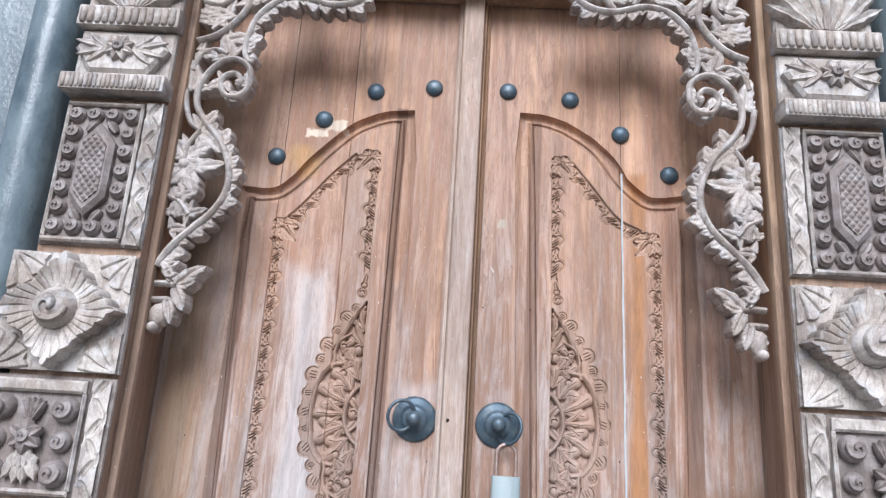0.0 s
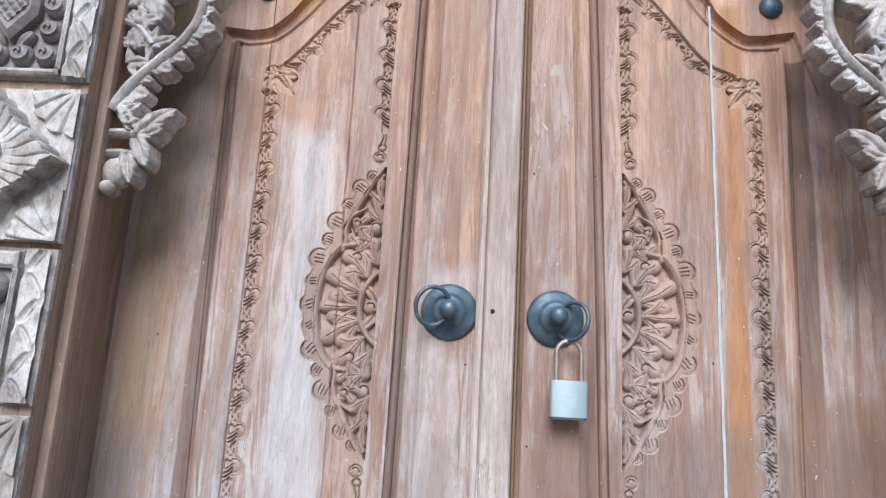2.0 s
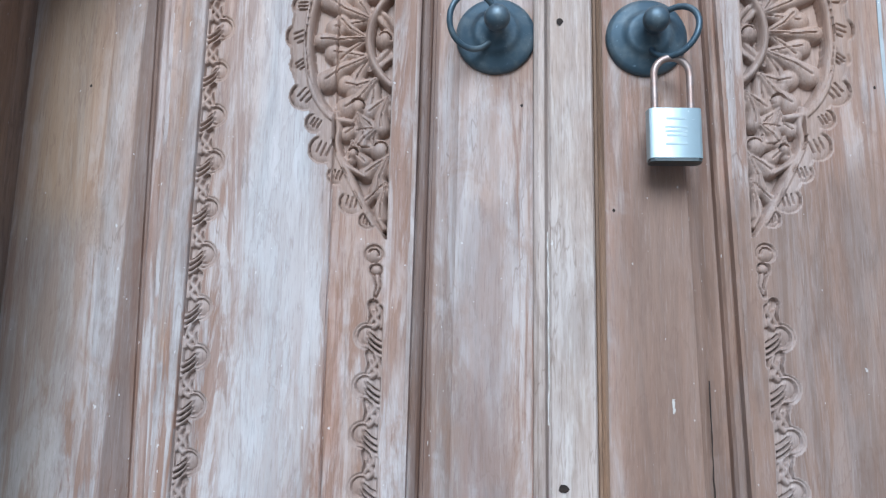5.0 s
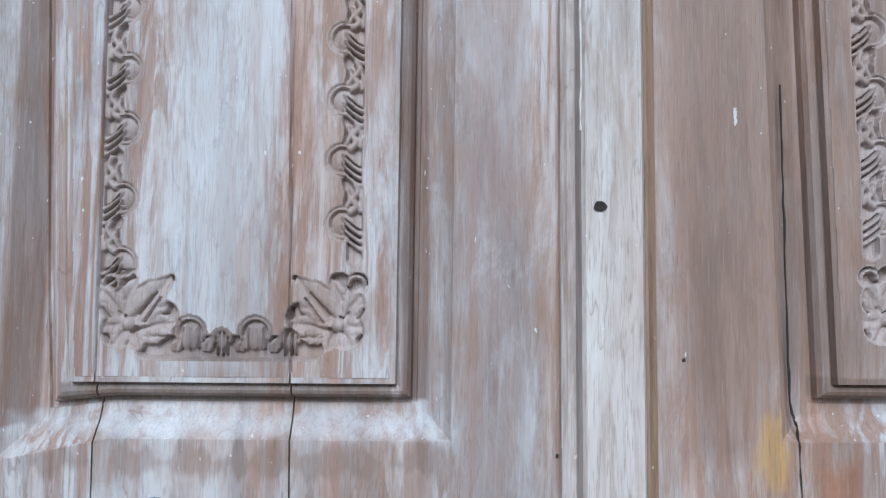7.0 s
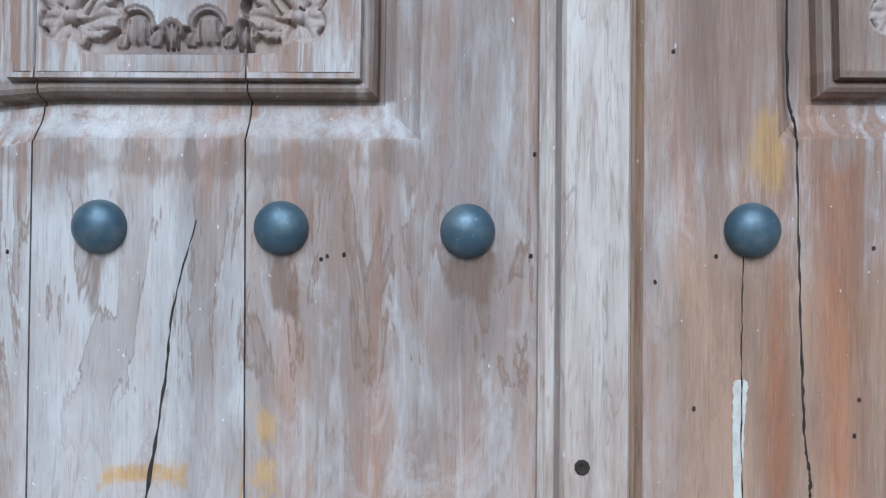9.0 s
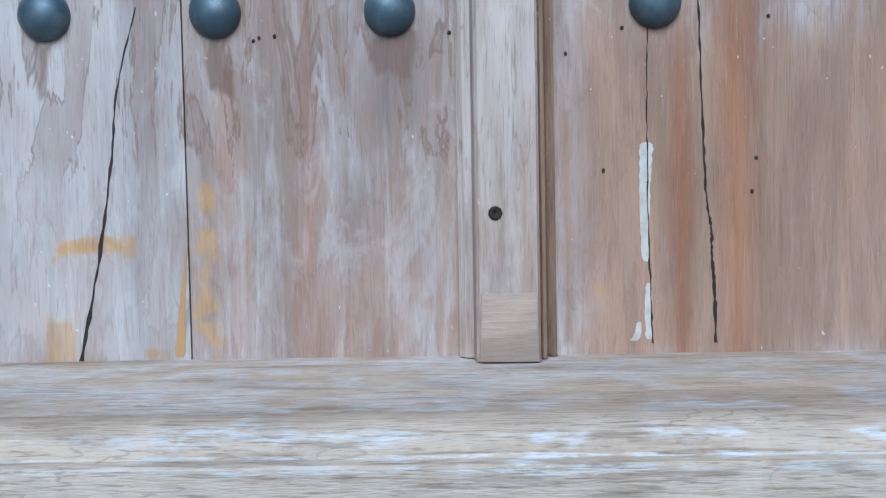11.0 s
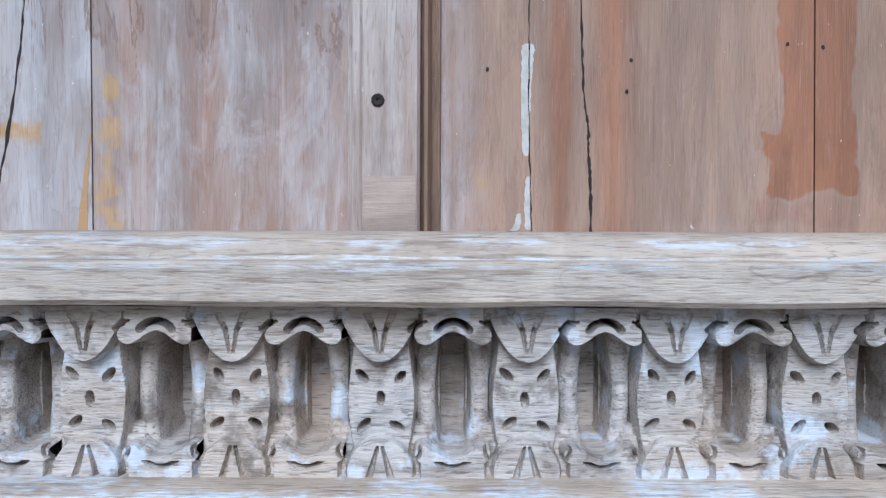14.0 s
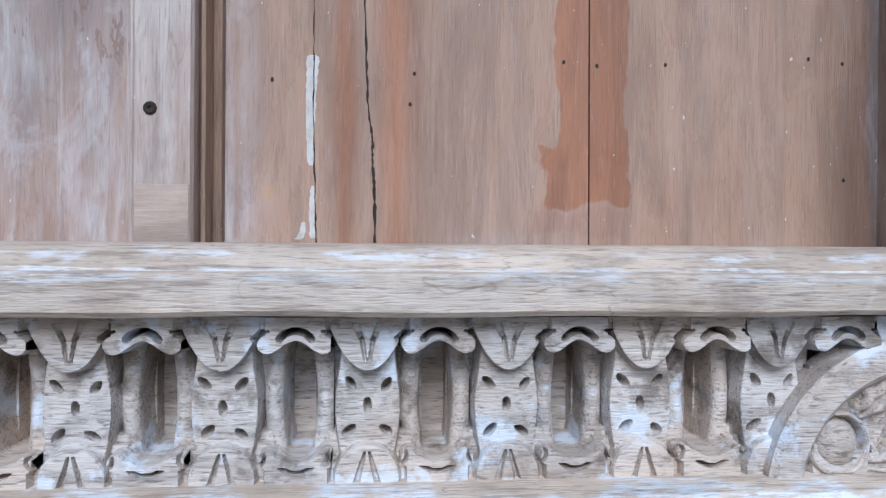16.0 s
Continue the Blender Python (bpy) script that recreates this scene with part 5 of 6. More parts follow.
def snail(r, mat_name="snail"):
    """A turned bead with a winding ridge on it, round the origin."""
    bm = bmesh.new()
    lathe(bm, 0, 0, 0, [(r, -0.004), (r, 0.002), (r * 0.95, r * 0.35), (r * 0.78, r * 0.66), (r * 0.5, r * 0.86), (r * 0.2, r * 0.95), (0, r * 0.97)], 16)
    path, radii = [], []
    for k in range(23):
        s = k / 22
        a = 2.4 + 2 * math.pi * 1.15 * s
        q = r * (0.70 - 0.62 * s)
        path.append(Vector((q * math.cos(a), -r * (0.66 + 0.36 * s), q * math.sin(a))))
        radii.append(r * (0.07 + 0.19 * math.sin(math.pi * min(1.0, 0.1 + 0.75 * s))))
    tube(bm, path, radii, 6)
    bmesh.ops.recalc_face_normals(bm, faces=bm.faces)
    me = bpy.data.meshes.new(mat_name)
    bm.to_mesh(me)
    bm.free()
    return finish_mesh(me, M_SNAIL, 60)


SNAILS = {r: snail(r) for r in (0.0128, 0.0148, 0.0205, 0.016)}
CENTRE_SNAIL = snail(0.034, "boss")
CENTRE_SNAIL.materials[0] = M_PILLAR


def put(mesh, parent, x, y, z, mirror=1, turn=0.0):
    o = new(mesh.name.split(".")[0], mesh)
    adopt(o, parent)
    o.matrix_basis = pose(x, y, z, 0, turn, 0) @ Matrix.Diagonal((mirror, 1, 1, 1))
    return o


def one_petal(parent, mat, name, *args, **more):
    return part(name, petal(bmesh.new(), *args, **more), mat, parent, sharp=50)


def rect(x0, x1, z0, z1):
    return [(x0, z0), (x1, z0), (x1, z1), (x0, z1)]


def rosette():
    """A thick diamond of four cupped leaves with scalloped rims, over corners cut with fans of fine grooves."""
    r = Relief(-0.101, 0.101, -0.0945, 0.0945, 0.0011, ground=0.0)
    U, V = r.U, r.V
    a, b = np.abs(U) / 0.100, np.abs(V) / 0.0935
    # corners: raised leaf fans with incised lines
    cu, cv = 0.101 - np.abs(U), 0.0945 - np.abs(V)
    out, turn = np.hypot(cu, cv), np.arctan2(cv, cu)
    fan = 0.0070 - 0.0050 * np.clip(np.cos(turn * 15 + 0.6 * np.sin(out * 70)), 0, 1) ** 5 * np.clip((out - 0.010) / 0.015, 0, 1)
    r.H = np.where(out < 0.056 + 0.006 * np.abs(np.cos(turn * 6)), fan, 0.0015)
    # the diamond
    reach, edge = a + b, a - b
    rim = 0.93 + 0.07 * np.abs(np.cos(edge * math.pi * 3.2)) ** 0.7 - 0.11 * np.exp(-(edge / 0.09) ** 2)
    inside = np.clip((rim - reach) / 0.028, 0, 1) ** 0.45
    phi = np.arctan2(V, U)
    cup = 0.0245 + 0.0125 * np.clip(reach, 0, 1) ** 1.6 - 0.0050 * np.exp(-(edge / 0.16) ** 2) * np.clip(reach * 1.5 - 0.4, 0, 1)
    lines = np.clip(np.cos(phi * 30 + 0.8 * np.sin(reach * 9)), 0, 1) ** 7 * np.clip((reach - 0.42) / 0.2, 0, 1)
    r.H = np.where(inside > 0, np.maximum(r.H, (cup - 0.0032 * lines) * inside), r.H)
    return r


ROSETTE = {s: rosette().mesh("rosette_leaves", M_PILLAR, 0, 0, 0, s, -1, 60) for s in (-1, 1)}


def lens_strip(parent, x, z, tall, side):
    """A narrow band cut with a chain of crossing pointed lenses."""
    r = Relief(-0.0145, 0.0145, 0.003, tall - 0.003, 0.0009, ground=0.0)
    n = round(tall / 0.052)
    cell = tall / n
    r.H[:] = 0.0065
    for k in range(n):
        for s, half in ((1, 0), (-1, 0.5)):
            v = (k + half + 0.25) * cell
            r.pit(0.0, v, 0.0175, 0.0066, 0.0060, s * 58)
            r.stroke([(-0.008 * s, v - 0.0140), (0.008 * s, v + 0.0140)], 0.0011, 0.0011, 0.0030)
        for s in (-1, 1):
            r.pit(s * 0.0135, (k + 0.5 + 0.25 * s - 0.25) * cell, 0.010, 0.0030, 0.0035, 90)
    r.build("lens_carving", M_PILLAR, parent, x, FRONT - 0.0098, z, side)


def post(side):
    edge = MID + side * 0.5285
    dz = 0.0 if side < 0 else 0.012

    span = [0.84]

    def X(u):
        return edge + side * u * span[0]

    def block(name, u0, u1, z0, z1, h, mat=M_PILLAR, y=FRONT, bevel=0.004):
        return part(name, plate(bmesh.new(), rect(min(X(u0), X(u1)), max(X(u0), X(u1)), z0 + dz, z1 + dz), y, h, bevel), mat, ob)

    def leafp(u, z, angle, length, width, y, name="leaf", mat=M_PILLAR, **more):
        a = angle if side > 0 else 180 - angle
        return one_petal(ob, mat, name, X(u), y, z + dz, a, length, width, **more)

    ob = thing("carved_post", X(0.12), 1.2, 0.0, "bleached wooden doorpost carved with rosettes, beads and leaves", "post", "carved posts beside the door")
    part("core", box(bmesh.new(), min(X(0.016), X(0.208)), max(X(0.016), X(0.208)), FRONT - 0.001, 1.335, 0.0, 2.415, 0.003), M_JAMB, ob, "brown side of the post")
    prof = [(X(0.004), 1.122), (X(-0.014), 1.122), (X(-0.016), 1.126), (X(-0.012), 1.150), (X(0.022), FACE - 0.0005), (X(0.034), FACE - 0.0005), (X(0.034), 1.122)]
    part("inner_core", box(bmesh.new(), min(X(0.0), X(0.018)), max(X(0.0), X(0.018)), FRONT - 0.0005, 1.1225, SILL + 0.001, 2.40, 0.002), M_JAMB, ob, "brown side of the post")
    part("inner_stile", sweep_z(bmesh.new(), prof, SILL + 0.001, 2.36), M_JAMB, ob, "brown stile against the door")

    # tall block with beads round a long lozenge
    z0, z1 = 1.592, 1.852
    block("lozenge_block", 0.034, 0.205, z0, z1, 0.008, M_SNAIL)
    block("leaf_strip", -0.002, 0.0335, z0, z1, 0.010)
    lens_strip(ob, X(0.0158), z0 + dz, z1 - z0, side)
    for u0, u1, a, b in ((0.040, 0.198, z1 - 0.012, z1 - 0.004), (0.040, 0.198, z0 + 0.004, z0 + 0.012), (0.038, 0.046, z0 + 0.012, z1 - 0.012), (0.190, 0.198, z0 + 0.012, z1 - 0.012)):
        block("border", u0, u1, a, b, 0.0175, bevel=0.003)
    cu = 0.118
    for k in range(7):
        z = z0 + 0.030 + 0.0335 * k
        for u in ((0.062, 0.176) if 0 < k < 6 else (0.062, 0.100, 0.138, 0.176)):
            put(SNAILS[0.0148], ob, X(u), FRONT - 0.009, z + dz, side, random.uniform(-30, 30))
    hexa = [(X(cu + a), (z0 + z1) / 2 + b + dz) for a, b in ((-0.037, -0.048), (0, -0.084), (0.037, -0.048), (0.037, 0.048), (0, 0.084), (-0.037, 0.048))]
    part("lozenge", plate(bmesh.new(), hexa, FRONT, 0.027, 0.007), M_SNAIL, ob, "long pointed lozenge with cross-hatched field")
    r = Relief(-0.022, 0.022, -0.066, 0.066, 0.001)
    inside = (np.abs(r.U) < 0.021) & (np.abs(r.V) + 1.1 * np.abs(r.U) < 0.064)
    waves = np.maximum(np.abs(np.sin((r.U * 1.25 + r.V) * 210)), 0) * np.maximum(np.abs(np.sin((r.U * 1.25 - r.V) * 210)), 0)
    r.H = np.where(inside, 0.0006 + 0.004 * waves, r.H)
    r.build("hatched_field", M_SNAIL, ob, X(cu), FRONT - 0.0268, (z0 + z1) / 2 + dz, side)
    tiltz = (z0 + z1) / 2
    for s in (-1, 1):
        leafp(cu - 0.03, tiltz + s * 0.070, s * 55, 0.030, 0.008, FRONT - 0.008, mat=M_SNAIL)
        leafp(cu + 0.03, tiltz + s * 0.070, 180 - s * 55, 0.030, 0.008, FRONT - 0.008, mat=M_SNAIL)

    # ribbed ledge above it
    for name, z, h, depth, ribs, wide in (("ledge", 1.860, 0.032, 0.046, 22, 0.0038), ("cornice", 1.992, 0.040, 0.034, 13, 0.0062)):
        bm = box(bmesh.new(), min(X(-0.006), X(0.212)), max(X(-0.006), X(0.212)), FRONT - depth + 0.006, FRONT + 0.002, z + dz, z + h + dz, 0.004)
        shelf = part(name, bm, M_PILLAR, ob, "ribbed wooden ledge")
        for k in range(ribs):
            u = 0.206 * (k + 0.5) / ribs
            bm = tube(bmesh.new(), [Vector((X(u), FRONT - depth + 0.0065, z + dz + 0.003 + (h - 0.006) * q)) for q in (0, 0.08, 0.5, 0.92, 1)], [wide * 0.5, wide, wide * 1.1, wide, wide * 0.5], 8)
            part("rib", bm, M_PILLAR, shelf, sharp=60)

    # star block between the ledges
    block("star_block", 0.0, 0.205, 1.893, 1.990, 0.012)
    hexa = [(X(a), 1.942 + b + dz) for a, b in ((0.004, 0.004), (0.042, -0.042), (0.164, -0.042), (0.202, 0.004), (0.176, 0.034), (0.030, 0.034))]
    part("star_plate", plate(bmesh.new(), hexa, FRONT, 0.030, 0.006), M_PILLAR, ob)
    for k in range(8):
        leafp(0.103, 1.944, 45 * k + 22, 0.026, 0.0085, FRONT - 0.029, rise=0.007, name="star_leaf")
    put(SNAILS[0.0128], ob, X(0.103), FRONT - 0.034, 1.944 + dz, side)
    for s in (-1, 1):
        for a, l in ((14, 0.062), (38, 0.046), (-14, 0.056), (-40, 0.044)):
            leafp(0.103 + s * 0.026, 1.944, a if s > 0 else 180 - a, l, 0.0065, FRONT - 0.027, rise=0.004, thick=0.004)

    # fan of leaves over the upper ledge
    block("fan_block", 0.0, 0.205, 2.033, 2.235, 0.012)
    for a, l, w in ((90, 0.17, 0.015), (74, 0.17, 0.014), (106, 0.17, 0.014), (60, 0.155, 0.014), (120, 0.155, 0.014), (46, 0.12, 0.013), (134, 0.12, 0.013), (30, 0.095, 0.012), (150, 0.095, 0.012)):
        leafp(0.103 + 0.0004 * (90 - a), 2.036, a, l, w, FRONT - 0.010, rise=0.010, thick=0.010, lobes=3)

    # blocks with a big rosette on a diamond
    span[0] = 0.97
    for zc in (1.482, 1.094):
        h = 0.095
        block("rosette_block", -0.003, 0.207, zc - h, zc + h, 0.012)
        o = new("rosette_leaves", ROSETTE[side])
        adopt(o, ob)
        o.matrix_basis = pose(X(0.102), FRONT - 0.0115, zc + dz)
        put(CENTRE_SNAIL, ob, X(0.102), FRONT - 0.034, zc + dz, side, 40)

    # square block with a flower among curls
    z0, z1 = 1.200, 1.380
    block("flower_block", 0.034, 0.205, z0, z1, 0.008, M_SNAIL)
    block("leaf_strip", -0.002, 0.0335, z0, z1, 0.010)
    lens_strip(ob, X(0.0158), z0 + dz, z1 - z0, side)
    for u0, u1, a, b in ((0.040, 0.198, z1 - 0.026, z1 - 0.006), (0.040, 0.198, z0 + 0.004, z0 + 0.012), (0.038, 0.045, z0 + 0.012, z1 - 0.026), (0.192, 0.199, z0 + 0.012, z1 - 0.026)):
        block("border", u0, u1, a, b, 0.0185, bevel=0.004)
    for u, z, r in ((0.068, z0 + 0.036, 0.0205), (0.170, z0 + 0.036, 0.0205), (0.068, z1 - 0.050, 0.0205), (0.170, z1 - 0.050, 0.0205), (0.066, z0 + 0.082, 0.016), (0.172, z0 + 0.082, 0.016)):
        put(SNAILS[r], ob, X(u), FRONT - 0.011, z + dz, side if u < 0.1 else -side, random.uniform(-20, 20))
    zc = z0 + 0.088
    for k in range(6):
        leafp(0.119, zc, 60 * k + 30, 0.028, 0.011, FRONT - 0.016, rise=0.009, name="petal", mat=M_SNAIL)
    put(SNAILS[0.0128], ob, X(0.119), FRONT - 0.022, zc + dz, side)
    for a in (60, 75, 90, 105, 120):
        leafp(0.119, zc + 0.022, a, 0.036, 0.0065, FRONT - 0.012, rise=0.006, mat=M_SNAIL)
    for a in (240, 262, 278, 300):
        leafp(0.119, zc - 0.018, a, 0.052, 0.011, FRONT - 0.012, rise=0.006, lobes=3)
    return ob


post(-1)
post(1)
part_l = box(bmesh.new(), -0.505, 0.518, 1.195, 1.2655, 2.20, 2.414, 0.004)
tagged(part("lintel", part_l, M_JAMB, None), "brown wooden lintel over the doorway", "lintel", kind="structure")


# ---------------- pierced brackets ----------------
def leafwork():
    """The leaves of a bracket, carved through: toothed leaves and curls in the openings, a ruffle along the outer edge."""
    r = Relief(0.150, 0.514, 1.470, 2.206, 0.0012, ground=-0.020)
    flat = lambda pts: [(p.x, p.y) for p in spline([Vector((*q, 0)) for q in pts], 10)]
    arch = flat([(0.185, 2.128), (0.215, 2.105), (0.265, 2.095), (0.320, 2.108), (0.365, 2.098), (0.400, 2.062), (0.414, 2.015), (0.414, 1.985)])
    bowed = flat([(0.468, 1.845), (0.436, 1.808), (0.414, 1.765), (0.410, 1.720), (0.426, 1.680), (0.458, 1.645), (0.490, 1.610), (0.505, 1.584)])
    scroll = flat([(0.450, 1.896), (0.425, 1.888), (0.402, 1.902), (0.394, 1.930), (0.400, 1.952)])
    for u, v, a, l, w in ((0.500, 1.905, 100, 0.055, 0.013), (0.440, 1.930, -35, 0.034, 0.011), (0.478, 1.826, 140, 0.046, 0.012), (0.476, 1.822, 200, 0.050, 0.012), (0.494, 1.775, 60, 0.034, 0.011), (0.494, 1.775, 150, 0.058, 0.013), (0.490, 1.765, 200, 0.060, 0.014), (0.488, 1.760, 250, 0.058, 0.013), (0.492, 1.756, -62, 0.050, 0.012), (0.500, 1.720, 235, 0.050, 0.012), (0.496, 1.690, 130, 0.036, 0.010), (0.500, 1.665, 100, 0.034, 0.010), (0.478, 1.672, 190, 0.034, 0.009), (0.500, 1.640, 160, 0.030, 0.009), (0.440, 1.975, 60, 0.045, 0.012), (0.455, 2.010, 160, 0.050, 0.013), (0.480, 2.045, 80, 0.055, 0.014), (0.500, 2.050, 120, 0.055, 0.013), (0.340, 2.125, 60, 0.050, 0.013), (0.205, 2.125, 70, 0.050, 0.013), (0.290, 2.12, 110, 0.05, 0.013), (0.455, 2.06, 30, 0.05, 0.013), (0.470, 2.110, 60, 0.060, 0.014), (0.400, 2.095, 60, 0.060, 0.013), (0.350, 2.170, 150, 0.050, 0.013), (0.280, 2.150, 60, 0.055, 0.013), (0.505, 1.985, 190, 0.040, 0.011)):
        r.acanthus(u, v, a, l * 1.1, w * 1.25, 0.012, 3, 0.4 * math.sin(u * 900 + v * 700))
        r.acanthus(u, v, a + 46, l * 0.72, w * 0.85, 0.009, 2, 0.5)
        r.acanthus(u, v, a - 46, l * 0.72, w * 0.85, 0.010, 2, -0.5)
    r.crest(arch, 0.0215, -1, 0.0135, 0.012)
    r.crest(bowed, 0.0215, -1, 0.0135, 0.012)
    r.crest(scroll, 0.0180, -1, 0.0105, 0.011)
    for u, v, q in ((0.494, 1.762, 0.011), (0.418, 1.924, 0.008), (0.399, 1.975, 0.009), (0.492, 1.700, 0.009)):
        r.dome(u, v, q, q, 0.015)
    # foot: a leaf that curls up, one that hangs down, small curls between
    for u, v, a, l, w, bend in ((0.472, 1.540, 128, 0.060, 0.015, 0.25), (0.470, 1.540, 172, 0.034, 0.010, -0.2), (0.474, 1.540, 236, 0.046, 0.014, 0.1), (0.480, 1.548, 75, 0.040, 0.011, -0.3), (0.484, 1.520, 246, 0.046, 0.012, 0.1), (0.496, 1.560, 120, 0.034, 0.010, 0.3)):
        r.acanthus(u, v, a, l, w, 0.016, 3, bend)
    r.curl(0.486, 1.566, 0.012, 200, 1.0, 0.0042, 0.014)
    return r


_leaves = leafwork()
LEAFWORK = {s: _leaves.mesh("leafwork", M_BRACKET, 0, 0, 0, s, -0.0195, 60) for s in (-1, 1)}


def bracket(side):
    """An openwork bracket of winding stems and leaves that arches from the stile to the head of the doorway."""
    y = 1.142
    dz = 0.0 if side < 0 else 0.010

    def P(u, z):
        return Vector((MID - 0.006 + side * u if side < 0 else MID - 0.006 + u, y, z + dz))

    ob = thing("carved_bracket", P(0.505, 1.5).x, y, 1.5 + dz, "grey openwork bracket carved with winding stems and leaves", "bracket", "carved brackets of the doorway")

    def stem(points, w0, w1, n=7):
        path = spline([P(*p) for p in points], n)
        count = len(path)
        lift = Vector((0, -0.010, 0))
        part("stem", tube(bmesh.new(), [q + lift for q in path], [w0 + (w1 - w0) * k / (count - 1) for k in range(count)], 8, 1.4), M_BRACKET, ob, sharp=60)
        return path

    # arch over the door, the middle scroll and the long bowed stem
    top = stem([(0.160, 2.150), (0.215, 2.105), (0.265, 2.095), (0.320, 2.108), (0.365, 2.098), (0.400, 2.062), (0.414, 2.015), (0.414, 1.985), (0.402, 1.966), (0.396, 1.982)], 0.0072, 0.0052)
    path = stem([(0.420, 1.918), (0.414, 1.928), (0.424, 1.942), (0.442, 1.938), (0.450, 1.920), (0.438, 1.898), (0.412, 1.898), (0.398, 1.922), (0.402, 1.955), (0.430, 1.972), (0.462, 1.958), (0.486, 1.920), (0.488, 1.880), (0.468, 1.845), (0.436, 1.808), (0.414, 1.765), (0.410, 1.720), (0.426, 1.680), (0.458, 1.645), (0.490, 1.610), (0.510, 1.575)], 0.0052, 0.0068)
    for points, w0, w1 in (([(0.505, 2.005), (0.470, 2.020), (0.440, 2.050), (0.420, 2.090), (0.430, 2.140)], 0.007, 0.006), ([(0.300, 2.110), (0.330, 2.150), (0.375, 2.165), (0.400, 2.150), (0.395, 2.130), (0.380, 2.135)], 0.006, 0.004), ([(0.505, 2.090), (0.470, 2.085), (0.450, 2.110), (0.455, 2.150), (0.420, 2.200)], 0.0065, 0.006), ([(0.265, 2.10), (0.240, 2.140), (0.250, 2.180), (0.235, 2.205)], 0.006, 0.006), ([(0.505, 1.945), (0.495, 1.975), (0.470, 1.990), (0.446, 1.982)], 0.0055, 0.004), ([(0.512, 1.905), (0.505, 1.870), (0.492, 1.840), (0.474, 1.826)], 0.0058, 0.0045), ([(0.474, 1.826), (0.490, 1.800), (0.494, 1.770)], 0.0045, 0.004), ([(0.510, 1.700), (0.488, 1.690), (0.470, 1.668)], 0.0055, 0.0045)):
        stem(points, w0, w1)
    o = new("leafwork", LEAFWORK[side])
    adopt(o, ob)
    o.matrix_basis = pose(MID - 0.006, y - 0.004, dz)
    # foot: two clasps and a knop
    for z in (1.546, 1.518):
        part("clasp", tube(bmesh.new(), [P(0.512, z), P(0.490, z + 0.001), P(0.470, z - 0.002), P(0.456, z - 0.004)], [0.0062, 0.0065, 0.0062, 0.005], 8, 1.7), M_BRACKET, ob, sharp=60)
    bm = bmesh.new()
    bmesh.ops.create_icosphere(bm, subdivisions=3, radius=1.0, matrix=Matrix.LocRotScale(P(0.494, 1.492), None, (0.019, 0.017, 0.021)))
    for v in bm.verts:
        v.co += 0.0022 * (v.co - P(0.494, 1.492)).normalized() * math.sin(v.co.x * 520) * math.sin(v.co.z * 520)
    part("knop", bm, M_BRACKET, ob, "knobbly carved knop", sharp=60)
    for u, z, r in ((0.500, 1.471, 0.010),):
        bm = lathe(bmesh.new(), P(u, z).x, y - 0.004, P(u, z).z, [(r, -0.012), (r, 0.004), (r * 0.8, 0.011), (r * 0.4, 0.015), (0, 0.016)], 14)
        part("bud", bm, M_BRACKET, ob, sharp=60)
    return ob


bracket(-1)
bracket(1)


# ---------------- wear on the leaves ----------------
def crack(parent, points, wide, mat=M_DARK, name="crack", y=FACE):
    """An open split in a board, as a thin sunk-looking sliver with a ragged rim."""
    path = spline([Vector((x, 0, z)) for x, z in points], 10)
    n, rnd = len(path), random.Random(len(points))
    bm = bmesh.new()
    rows = []
    for k, p in enumerate(path):
        s = k / (n - 1)
        w = (wide[0] + (wide[1] - wide[0]) * s) / 2 * (rnd.uniform(0.45, 1.6) if max(wide) < 0.003 else rnd.uniform(0.90, 1.10)) * (0.55 if k in (0, n - 1) and max(wide) > 0.004 else 1.0)
        x = p.x + rnd.uniform(-0.0004, 0.0004)
        rows.append([bm.verts.new((x - w, y + 0.001, p.z)), bm.verts.new((x - w, y - 0.0003, p.z)), bm.verts.new((x + w, y - 0.0003, p.z)), bm.verts.new((x + w, y + 0.001, p.z))])
    for p, q in zip(rows, rows[1:]):
        for i in range(3):
            bm.faces.new((p[i], p[i + 1], q[i + 1], q[i]))
    return part(name, bm, mat, parent)


crack(DOOR_L, [(-0.248, 0.712), (-0.262, 0.655), (-0.268, 0.60), (-0.277, 0.54), (-0.292, 0.466)], (0.0006, 0.0026))
crack(DOOR_L, [(-0.2155, 0.545), (-0.220, 0.50), (-0.222, 0.468)], (0.001, 0.008), patina("orange_filler", (0.40, 0.24, 0.11), (0.3, 0.17, 0.08), 0.8, 0.0), "filler")
crack(DOOR_R, [(0.1325, 1.02), (0.1335, 0.90), (0.1345, 0.80), (0.140, 0.769), (0.1415, 0.70), (0.1435, 0.63), (0.1455, 0.575), (0.1490, 0.552), (0.1488, 0.535), (0.1505, 0.51), (0.1512, 0.473)], (0.0008, 0.0020))
crack(DOOR_R, [(0.1315, 1.22), (0.132, 1.10), (0.1345, 0.98), (0.137, 0.90)], (0.004, 0.003), patina("bare_split_wood", (0.52, 0.33, 0.19), (0.42, 0.25, 0.14), 0.8, 0.0), "split_edge", FACE + 0.0118)
crack(DOOR_R, [(0.3085, 1.84), (0.3095, 1.60), (0.3105, 1.36), (0.3125, 1.10), (0.3135, 0.90)], (0.0030, 0.0040), patina("grey_filler", (0.42, 0.45, 0.46), (0.3, 0.3, 0.3), 0.8, 0.0), "filler")
crack(DOOR_R, [(0.1060, 0.692), (0.1055, 0.64), (0.1052, 0.58), (0.1065, 0.52), (0.1075, 0.473)], (0.0006, 0.0010))
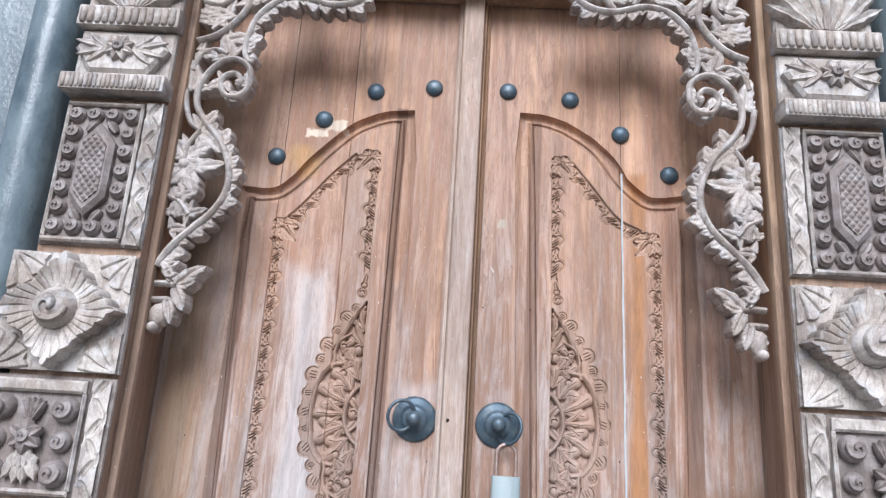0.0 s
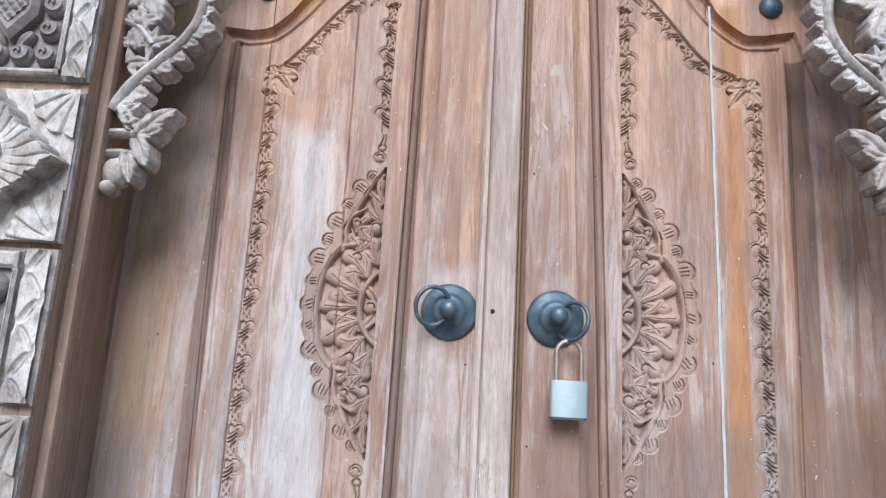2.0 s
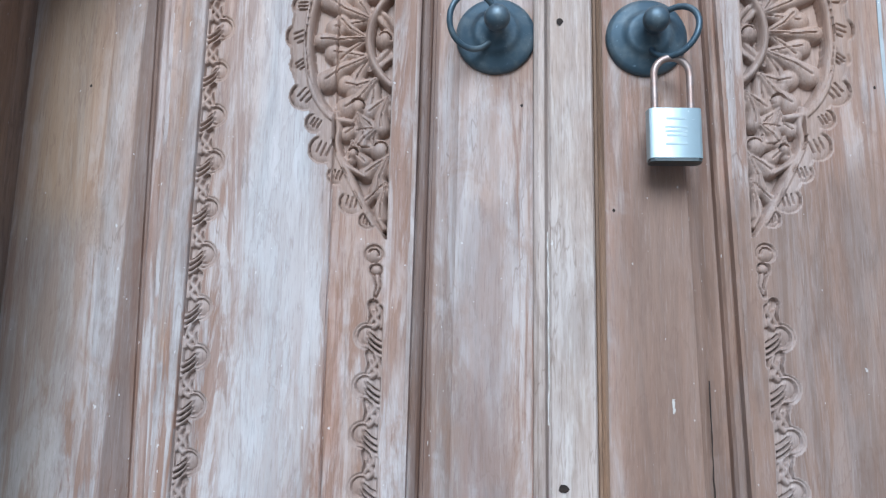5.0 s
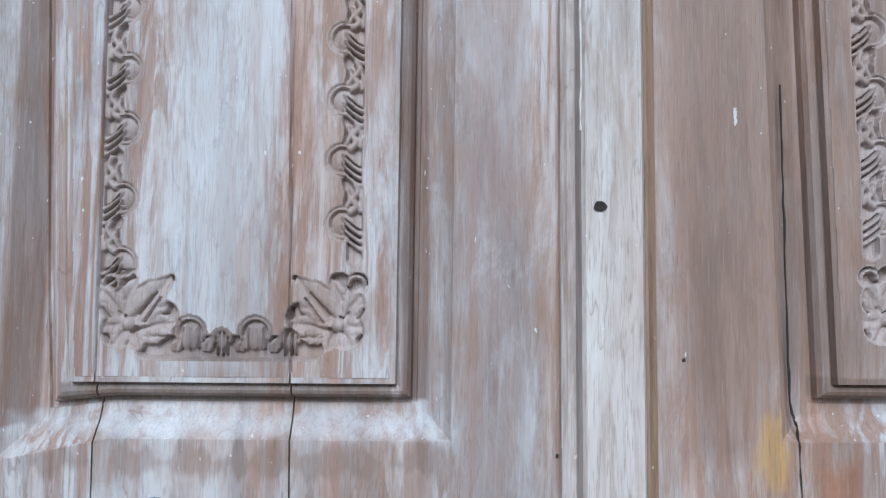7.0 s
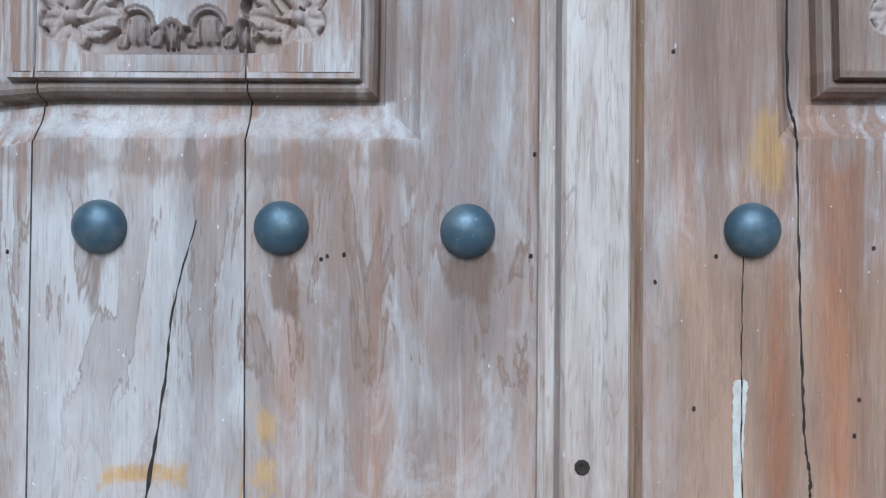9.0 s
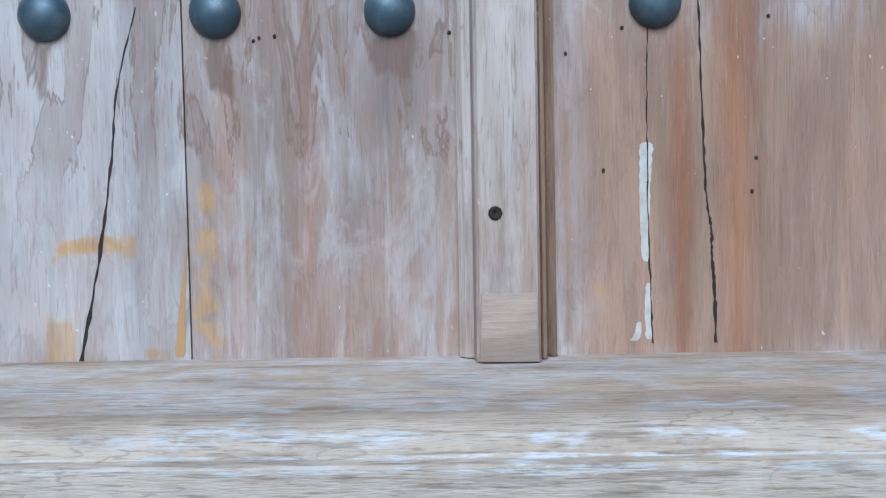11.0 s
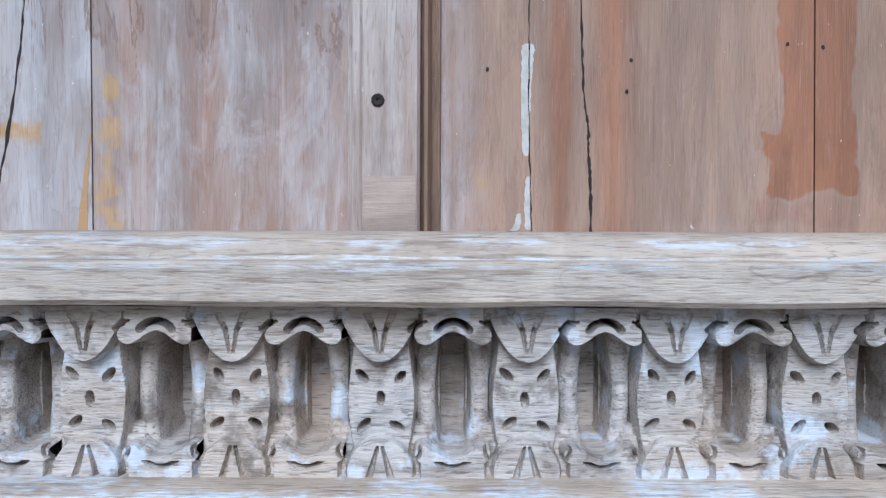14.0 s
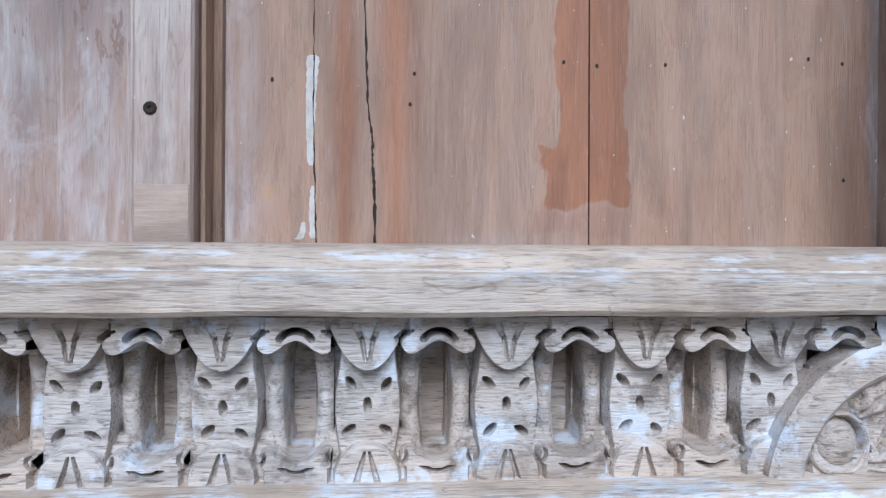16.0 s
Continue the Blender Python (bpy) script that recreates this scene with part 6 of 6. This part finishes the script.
crack(DOOR_R, [(0.1050, 0.612), (0.1040, 0.595), (0.1030, 0.560), (0.1035, 0.530)], (0.0098, 0.0045), M_PASTE, "filler")
crack(DOOR_R, [(0.1050, 0.515), (0.1045, 0.495), (0.1055, 0.476)], (0.003, 0.005), M_PASTE, "filler")
crack(DOOR_R, [(0.0985, 0.488), (0.0975, 0.480), (0.0945, 0.475)], (0.003, 0.006), M_PASTE, "filler")
crack(DOOR_L, [(-0.0155, 1.15), (-0.0150, 1.08), (-0.0152, 0.98)], (0.0012, 0.001), M_PASTE, "scratch", 1.2415)
crack(DOOR_R, [(0.0590, 1.640), (0.0640, 1.634), (0.0680, 1.628)], (0.0015, 0.003), M_PASTE, "scratch")
crack(DOOR_R, [(0.1000, 1.003), (0.1003, 0.990)], (0.0022, 0.0015), M_PASTE, "scratch")


def hole(parent, x, z, r=0.0013, y=FACE, tall=1.3):
    bm = bmesh.new()
    ring = [bm.verts.new((x + r * math.cos(a) * random.uniform(0.8, 1.2), y - 0.0003, z + tall * r * math.sin(a) * random.uniform(0.8, 1.2))) for a in (2 * math.pi * k / 9 for k in range(9))]
    bm.faces.new(ring)
    part("nail_hole", bm, M_DARK, parent)


for x, z in ((-0.028, 0.756), (-0.037, 1.281), (-0.030, 0.690), (-0.162, 0.689), (-0.166, 0.687), (-0.151, 0.690), (-0.372, 0.69), (-0.47, 1.30), (-0.21, 1.46)):
    hole(DOOR_L, x, z)
for x, z in ((0.061, 0.823), (0.075, 0.593), (0.050, 1.177), (0.050, 0.674), (0.089, 0.691), (0.189, 0.697), (0.180, 0.60), (0.177, 0.577), (0.294, 0.612), (0.320, 0.61), (0.374, 0.612), (0.49, 0.62), (0.518, 0.617), (0.52, 0.525), (0.05, 1.56), (0.30, 1.30), (0.138, 1.56)):
    hole(DOOR_R, x, z)
for x, z, r in ((-0.003, 0.928, 0.0042), (-0.004, 1.352, 0.0034)):
    hole(DOOR_L, x, z, r, 1.2383, 1.0)
bm = lathe(bmesh.new(), -0.002, 1.2388, 0.564, [(0.0048, -0.001), (0.0047, 0.0009), (0.0036, 0.0021), (0.0015, 0.0013), (0.0010, 0.0002), (0, 0.0001)], 9)
part("screw", bm, M_DARK, DOOR_L, "dark countersunk screw head")
